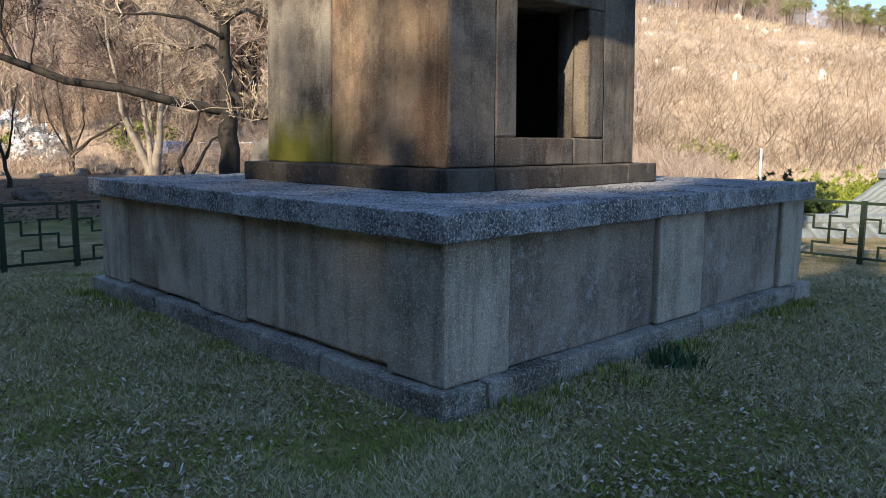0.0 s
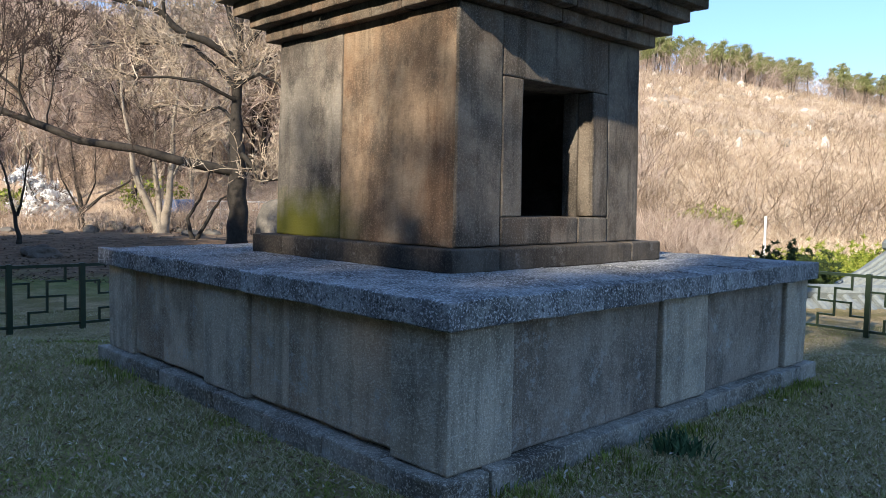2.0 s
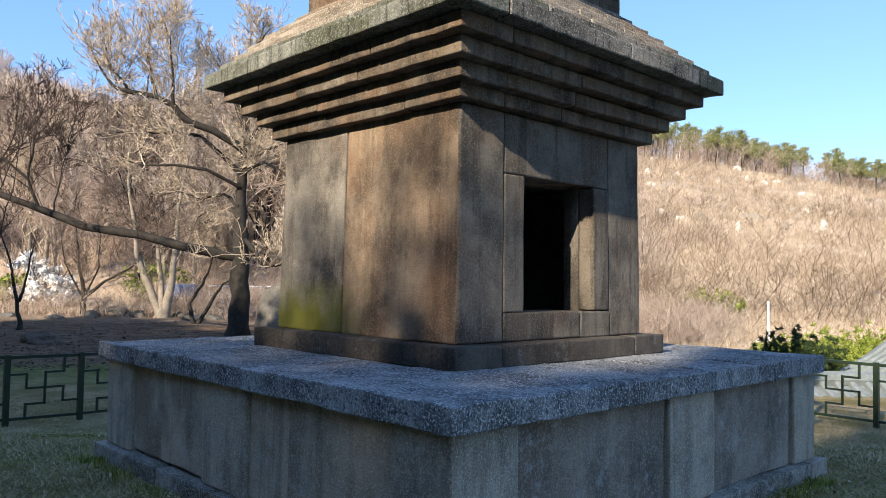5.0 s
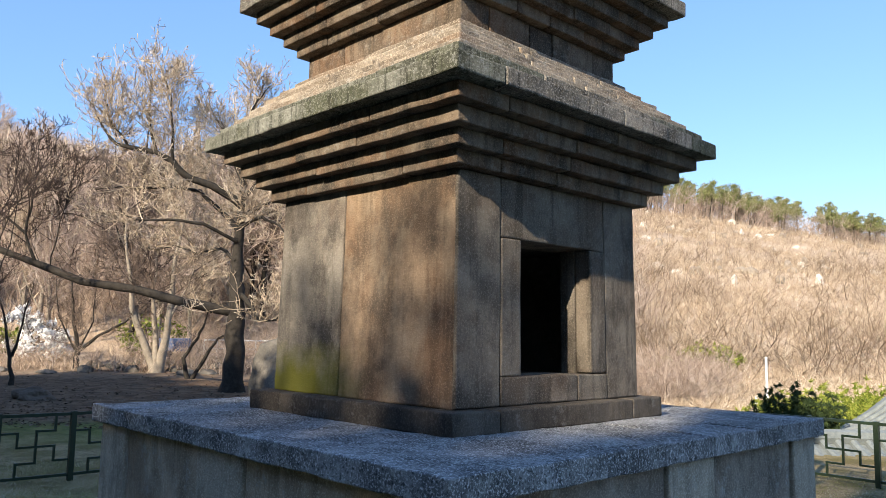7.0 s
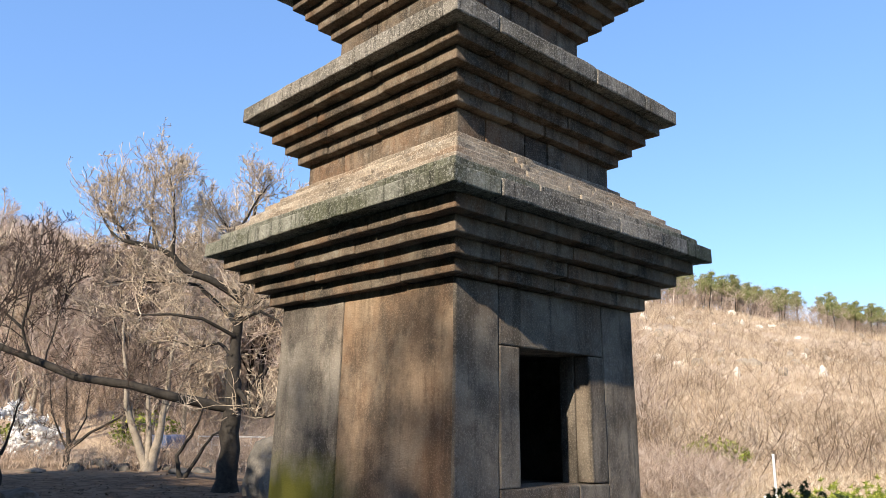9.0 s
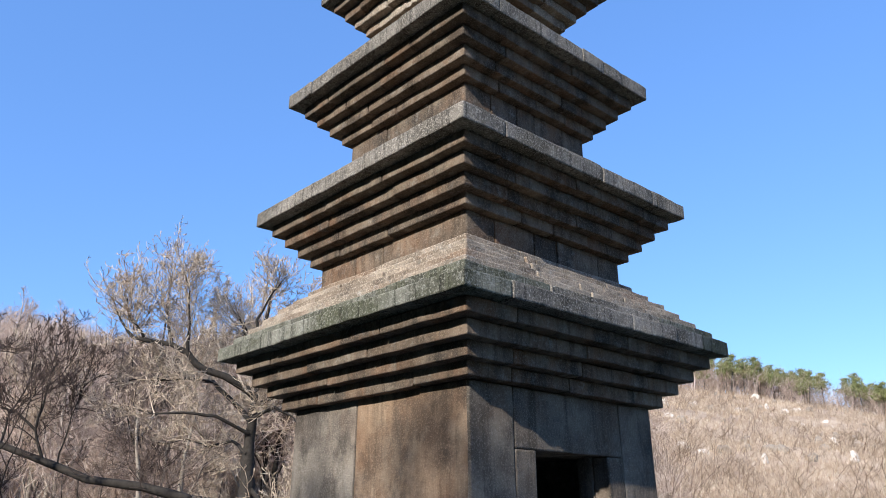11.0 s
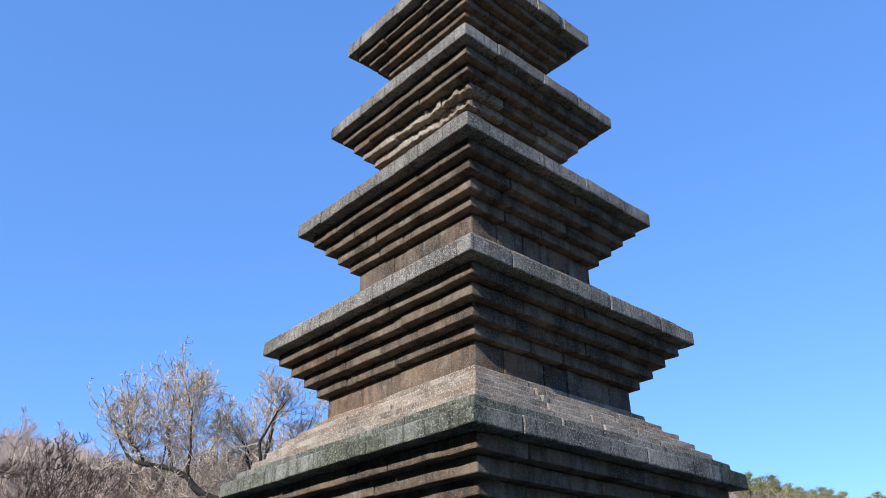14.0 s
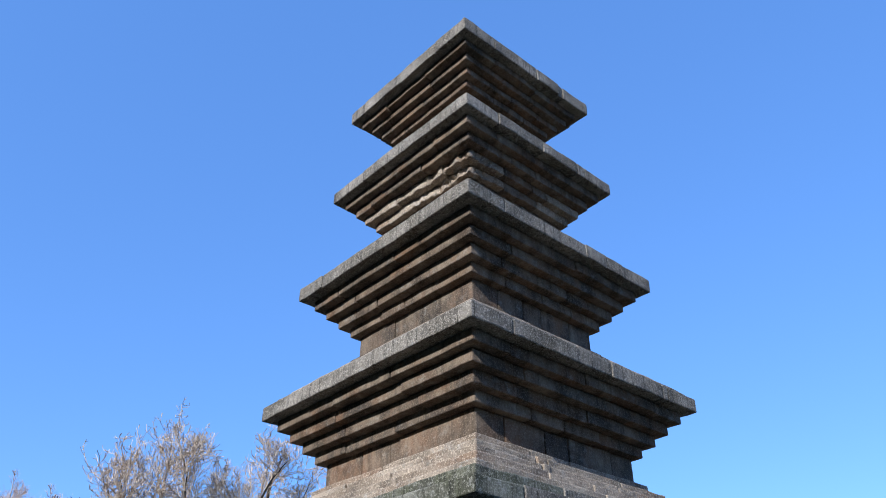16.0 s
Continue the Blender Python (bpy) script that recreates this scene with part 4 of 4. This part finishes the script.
# ---- fences ----
def bar_path(acc, pts, t=0.03):
    """Square bars along axis-parallel points in the plane of a fence panel (x, z)."""
    for i, ((x0, z0), (x1, z1)) in enumerate(zip(pts[:-1], pts[1:])):
        a, b = sorted((x0, x1)), sorted((z0, z1))
        acc.add(*block((a[0] - t / 2, -t / 2 - 0.0006 * (i % 2), b[0] - t / 2), (a[1] + t / 2, t / 2 + 0.0006 * (i % 2), b[1] + t / 2)))


def fence_meshes():
    h, wd = 0.98, 0.985
    x = [0, 0.25 * wd, 0.5 * wd, 0.75 * wd, wd]
    lo, hi = 0.09, 0.95
    z = lambda f: lo + (hi - lo) * f
    post = mesh_of("post", *block((-0.037, -0.037, -0.25), (0.037, 0.037, h + 0.01)), M_FENCE)
    top = mesh_of("rail", *block((0.03, -0.022, hi - 0.02), (wd - 0.03, 0.022, hi + 0.025)), M_FENCE)
    low = mesh_of("rail", *block((0.03, -0.02, lo - 0.02), (wd - 0.03, 0.02, lo + 0.02)), M_FENCE)
    a, b = Acc(), Acc()
    bar_path(a, [(0.03, z(.72)), (x[1], z(.72)), (x[1], z(.49)), (x[3], z(.49)), (x[3], z(.25)), (wd - 0.03, z(.25))])
    bar_path(b, [(x[3], hi - 0.02), (x[3], z(.74)), (x[2], z(.74)), (x[2], z(.23)), (x[1], z(.23)), (x[1], lo + 0.02)], 0.032)
    return wd, post, (top, low, a.mesh("lattice_bar", M_FENCE), b.mesh("lattice_bar", M_FENCE))


FW, F_POST, F_PANEL = fence_meshes()


def fence(start, turn, panels):
    t = thing("fence", "dark green metal fence with a meander lattice", "fence", "fences round the lawn", at=start)
    t.rotation_euler = (0, 0, turn)
    d = Vector((math.cos(turn), math.sin(turn), 0))
    for k in range(panels + 1):
        p = Vector(start) + d * FW * k
        z = ground_z(p.x, p.y)
        o = part("post", F_POST, t)
        o.location = (FW * k, 0, z - start[2])
        if k < panels:
            q = Vector(start) + d * FW * (k + 1)
            for me in F_PANEL:
                o = part(me.name.split(".")[0], me, t)
                o.location = (FW * k, 0, z - start[2])
                o.rotation_euler = (0, -math.atan2(ground_z(q.x, q.y) - z, FW), 0)
    return t


fy = -1.48 - 7 * FW
fence((-7.42, fy, ground_z(-7.42, fy)), radians(90), 16)
fx = 0.53 - 8 * FW
fence((fx, 8.52, ground_z(fx, 8.52)), 0, 17)


# ---- tiled roofs beyond the fence ----
def tile_roof(name, label, origin, along, up_way, length, profile, spacing=0.3):
    """Rows of round cover tiles over a curved bed; profile: (run, rise) points from eave to ridge."""
    t = thing(name, label, "roof", at=origin)
    along, up_way = Vector(along).normalized(), Vector(up_way).normalized()
    bed, cover = Acc(), None
    P = [up_way * r + Vector((0, 0, h)) for r, h in profile]
    for i in range(len(P) - 1):
        o = len(bed.v)
        thick = Vector((0, 0, -0.12))
        bed.v.extend([P[i], P[i] + along * length, P[i + 1] + along * length, P[i + 1], P[i] + thick, P[i] + along * length + thick, P[i + 1] + along * length + thick, P[i + 1] + thick])
        bed.f.extend([(o, o + 1, o + 2, o + 3), (o + 7, o + 6, o + 5, o + 4), (o, o + 4, o + 5, o + 1), (o + 1, o + 5, o + 6, o + 2), (o + 3, o + 7, o + 4, o)])
    part("roof_bed", bed.mesh("roof_bed", M_TILE), t)
    row = Acc()
    tube(row, [p + Vector((0, 0, 0.03)) for p in P], [0.085] * len(P), 8)
    row.v.extend([P[0] + Vector((0, 0, 0.03)) - up_way * 0.02 + along * 0.1 * math.cos(k * 0.785) + Vector((0, 0, 0.1 * math.sin(k * 0.785))) for k in range(8)])
    o = len(row.v) - 8
    row.f.append(tuple(o + k for k in range(8)))
    row_me = row.mesh("tile_row", M_TILE)
    dish = Acc()
    for k in range(7):
        a0 = math.pi * k / 6
        p = along * (spacing * (0.5 - 0.5 * math.cos(a0))) + Vector((0, 0, -0.07 - 0.07 * math.sin(a0))) - up_way * 0.03
        dish.v.extend([p, p + Vector((0, 0, 0.09))])
        if k:
            dish.f.append((2 * k - 2, 2 * k, 2 * k + 1, 2 * k - 1))
    dish_me = dish.mesh("eave_tile", M_TILE)
    for k in range(int(length / spacing)):
        o = part("tile_row", row_me, t)
        o.location = along * (spacing * k + 0.1)
        o = part("eave_tile", dish_me, t)
        o.location = along * (spacing * k + 0.1) + P[0] * 1.0
    ridge = Acc()
    tube(ridge, [P[-1] - along * 0.05 + Vector((0, 0, 0.08)), P[-1] + along * (length + 0.05) + Vector((0, 0, 0.08))], [0.16, 0.16], 8)
    part("ridge", ridge.mesh("ridge", M_TILE), t)
    return t


wall_o = EYE + AHEAD * 14.7 + ASIDE * 5.4
tile_roof("wall_roof", "grey tiled coping of a low wall with round tile ends", (wall_o.x, wall_o.y, -0.94), ASIDE, AHEAD, 9.0, ((0, 0), (0.6, 0.2), (1.3, 0.5)), 0.31)
wv, wf = [], []
for du, dv in ((0, 0.25), (9.0, 0.25), (9.0, 1.0), (0, 1.0)):
    p = wall_o + ASIDE * du + AHEAD * dv
    wv += [(p.x, p.y, -2.4), (p.x, p.y, -1.0)]
wf = [(0, 2, 3, 1), (2, 4, 5, 3), (4, 6, 7, 5), (6, 0, 1, 7), (1, 3, 5, 7)]
tagged(new("garden_wall", mesh_of("garden_wall", wv, wf, M_PLASTER)), "pale plastered garden wall below the tiled coping", "wall", kind="structure")
hall_o = EYE + AHEAD * 16.6 + ASIDE * 8.75
tile_roof("hall_roof", "grey-green tiled hall roof with a concave slope", (hall_o.x, hall_o.y, -0.8), AHEAD, ASIDE, 2.6, ((0, 0), (0.5, 0.13), (1.0, 0.33), (1.6, 0.68), (2.3, 1.2)), 0.3)
hv = []
for du, dv in ((0.5, 0.4), (4.0, 0.4), (4.0, 2.4), (0.5, 2.4)):
    p = hall_o + ASIDE * du + AHEAD * dv
    hv += [(p.x, p.y, -3.0), (p.x, p.y, -0.86)]
tagged(new("hall_wall", mesh_of("hall_wall", hv, wf, M_PLASTER)), "pale plastered hall wall under a tiled roof", "wall", kind="structure")


# ---- small things ----
def post_thing(name, label, at, h, r, mat, category):
    t = thing(name, label, category, at=at)
    acc = Acc()
    tube(acc, [(0, 0, -0.2), (0, 0, h * 0.5), (0, 0, h)], [r, r, r * 0.95], 8)
    o = len(acc.v)
    part("shaft", acc.mesh("shaft", mat, True), t)
    part("cap", mesh_of("cap", *block((-r * 0.9, -r * 0.9, h - 0.01), (r * 0.9, r * 0.9, h + 0.03)), mat), t)
    return t


post_thing("white_pole", "plain white pole at the foot of the hill", place(9.95, 24), 3.35, 0.038, M_WHITE, "pole")
post_thing("white_pole", "short white pole beside the tall one", place(9.85, 24.6), 2.1, 0.035, M_WHITE, "pole")


def boulder(name, label, at, size, seed, mat):
    bm = bmesh.new()
    bmesh.ops.create_icosphere(bm, subdivisions=4 if size[0] > 0.7 and at[0] > -30 and at[1] < 40 else 2, radius=1)
    for v in bm.verts:
        n = noise.noise(v.co * 1.3 + Vector((seed, 0, 0))) * 0.35 + noise.noise(v.co * 4 + Vector((seed, 2, 0))) * 0.1
        v.co = Vector((v.co.x * size[0], v.co.y * size[1], v.co.z * size[2])) * (1 + n)
    me = bpy.data.meshes.new(name)
    bm.to_mesh(me)
    bm.free()
    me.materials.append(mat)
    ob = new(name, me)
    ob.location = at
    return tagged(ob, label, "rock" if mat is M_ROCK else "mound")


boulder("boulder", "big dark rounded boulder beside the large tree", place(-5.7, 27.0, 0.5), (0.95, 0.9, 1.55), 3, M_ROCK)
boulder("soil_mound", "low dark heap of soil on bare ground", place(-12.6, 24.0, 0.0), (0.75, 0.6, 0.35), 7, M_SOIL)
boulder("rock", "grey rock at the foot of the hill", place(8.6, 29, 0.0), (0.7, 0.6, 0.45), 9, M_ROCK)
boulder("rock", "pale rock at the foot of the hill", place(10.4, 29, -0.1), (0.25, 0.25, 0.3), 10, M_WHITE)
rng = random.Random(91)
for k in range(14):
    boulder("rock", "dark stone lying under the bare trees", place(rng.uniform(-22, -9), rng.uniform(36, 40), 0.0), (rng.uniform(0.3, 0.9), 0.4, rng.uniform(0.15, 0.35)), 11 + k, M_ROCK)


HILL_ROCKS = "pale rocks on the hillside"
for k in range(80):
    v = rng.uniform(75, 168)
    b = boulder("rock", "pale weathered rock showing through the hillside brush", place(v * rng.uniform(0.22, 0.62), v, 0.1), (rng.uniform(0.3, 1.0), 0.5, rng.uniform(0.4, 0.9)), 40 + k, M_PLASTER if k % 3 == 0 else M_BARK_PALE)
    b["group"] = HILL_ROCKS


def railing(at):
    t = thing("pipe_railing", "white pipe railing beyond the trees", "railing", at=at)
    for k in range(6):
        acc = Acc()
        tube(acc, [ASIDE * 0.7 * k + Vector((0, 0, -0.1)), ASIDE * 0.7 * k + Vector((0, 0, 1.0))], [0.035, 0.035], 6)
        part("post", acc.mesh("post", M_WHITE), t)
    for z in (0.5, 0.95):
        acc = Acc()
        tube(acc, [Vector((0, 0, z)), ASIDE * 3.5 + Vector((0, 0, z))], [0.035, 0.035], 6)
        part("rail", acc.mesh("rail", M_WHITE), t)


railing(place(-13.0, 42))
tarp = thing("covered_cart", "low cart under a dark blue cover", "cart", at=place(-14.6, 42))
p, f = box_grid((-0.9, -0.6, 0.3), (0.9, 0.6, 1.0), 0.12, 0.25)
part("cover", mesh_of("cover", roughen(p, 0.05, 2, 3), f, M_BLUE), tarp)
for sx in (-0.6, 0.6):
    acc = Acc()
    tube(acc, [(sx, -0.62, 0.27), (sx, -0.5, 0.27)], [0.27, 0.27], 14)
    part("wheel", acc.mesh("wheel", M_BARK), tarp)


# ---- lawn ----
def lawn_spot(rng, lo, hi, spread=0.62):
    v = lo * (hi / lo) ** rng.random()
    u = rng.uniform(-spread, spread) * v
    p = EYE + AHEAD * v + ASIDE * u
    return p.x, p.y


def in_base(x, y, m=2.15):
    return abs(x) < m and abs(y) < m


def blades(name, label, mat, count, seed, lo, hi, hr, wr, keep):
    rng = np.random.default_rng(seed)
    vs, fs = [], []
    while len(fs) < count:
        x, y = lawn_spot(rng, lo, hi)
        if in_base(x, y):
            continue
        if not keep(noise.noise(Vector((x * 0.8, y * 0.8, 1))) + 0.5 * noise.noise(Vector((x * 3.1, y * 3.1, 4))), rng):
            continue
        z = ground_z(x, y) - 0.004
        h, w = rng.uniform(*hr), rng.uniform(*wr)
        a = rng.uniform(0, 6.28)
        cx, cy = math.cos(a) * w, math.sin(a) * w
        lx, ly = rng.normal(0, 0.95, 2) * h
        o = len(vs)
        vs += [(x - cx, y - cy, z), (x + cx, y + cy, z), (x + lx, y + ly, z + h)]
        fs.append((o, o + 1, o + 2))
    return tagged(new(name, mesh_of(name, vs, fs, mat)), label, "grass", kind="stuff")


blades("dry_grass", "short mixed dry and green lawn grass", M_GRASS, 230000, 21, 1.9, 13, (0.012, 0.042), (0.0013, 0.0036), lambda n, r: n < r.uniform(-0.25, 0.4))
blades("green_grass", "patches of short green lawn grass", M_GREEN, 75000, 22, 1.9, 13, (0.012, 0.038), (0.0013, 0.0036), lambda n, r: n > r.uniform(-0.3, 0.45))


def litter(name, label, mat, count, seed, size, lo=1.9, hi=12.0):
    rng = np.random.default_rng(seed)
    vs, fs = [], []
    while len(fs) < count * 2:
        x, y = lawn_spot(rng, lo, hi)
        d = Vector((x, y, 0)) - EYE
        if in_base(x, y) or noise.noise(Vector((x, y, 9))) + 0.6 * (d.dot(ASIDE) > 0.3) < rng.uniform(-0.6, 0.6):
            continue
        z = ground_z(x, y) + rng.uniform(0.008, 0.03)
        s = rng.uniform(*size)
        a = rng.uniform(0, 6.28)
        ax, ay = Vector((math.cos(a), math.sin(a), rng.normal(0, 0.3))) * s, Vector((-math.sin(a), math.cos(a), rng.normal(0, 0.3))) * s * 0.5
        p = Vector((x, y, z))
        o = len(vs)
        vs += [p - ax, p + ay + Vector((0, 0, s * 0.2)), p + ax, p - ay + Vector((0, 0, s * 0.3))]
        fs += [(o, o + 1, o + 2), (o, o + 2, o + 3)]
    return tagged(new(name, mesh_of(name, vs, fs, mat)), label, "leaves", kind="stuff")


litter("fallen_leaves", "dry curled leaves scattered over the grass", M_LEAF, 15000, 31, (0.005, 0.02))
litter("leaf_litter", "brown leaves and twigs on the soil under the trees", M_LITTER, 12000, 32, (0.02, 0.07), 17.0, 40.0)


def tuft(at, seed, count, h, mat, label):
    rng = random.Random(seed)
    acc = Acc()
    for _ in range(count):
        x, y = rng.gauss(0, 0.07), rng.gauss(0, 0.07)
        a = rng.uniform(0, 6.28)
        w = rng.uniform(0.0015, 0.004) * (2.4 if mat is M_WEED else 1)
        l = rng.uniform(0.4, 1.0) * h
        lx, ly = rng.gauss(0, 0.4) * l, rng.gauss(0, 0.4) * l
        o = len(acc.v)
        c, s = math.cos(a) * w, math.sin(a) * w
        acc.v.extend([(x - c, y - s, -0.01), (x + c, y + s, -0.01), (x + lx * 0.4 + c, y + ly * 0.4 + s, l * 0.6), (x + lx * 0.4 - c, y + ly * 0.4 - s, l * 0.6), (x + lx, y + ly, l)])
        acc.f.extend([(o, o + 1, o + 2, o + 3), (o + 3, o + 2, o + 4)])
    ob = new("grass_tuft", acc.mesh("grass_tuft", mat))
    ob.location = at
    return tagged(ob, label, "grass", "tufts along the base", "stuff")


rng = random.Random(33)
spots = [(2.2 + abs(rng.gauss(0.05, 0.08)), rng.uniform(-2.2, 1.9)) for _ in range(22)] + [(rng.uniform(-2.1, 2.1), -2.2 - abs(rng.gauss(0.03, 0.05))) for _ in range(8)]
for k, (x, y) in enumerate(spots):
    tuft((x, y, ground_z(x, y)), 100 + k, 70, rng.uniform(0.04, 0.09), M_GREEN, "tuft of fresh green grass against the stone base")
for k, (x, y) in enumerate(((2.40, -0.60), (2.44, -0.53), (2.36, -0.50))):
    tuft((x, y, ground_z(x, y)), 200 + k, 60, 0.12, M_WEED, "dark green leafy weed beside the base")
scrap = thing("paper_scrap", "small scrap of white paper lying in the grass", "litter")
pz = EYE + AHEAD * 2.85 + ASIDE * -1.0
part("sheet", mesh_of("sheet", [(pz.x - 0.015, pz.y, 0.01), (pz.x + 0.01, pz.y - 0.008, 0.012), (pz.x + 0.012, pz.y + 0.01, 0.06), (pz.x - 0.008, pz.y + 0.012, 0.05)], [(0, 1, 2, 3)], M_WHITE), scrap)
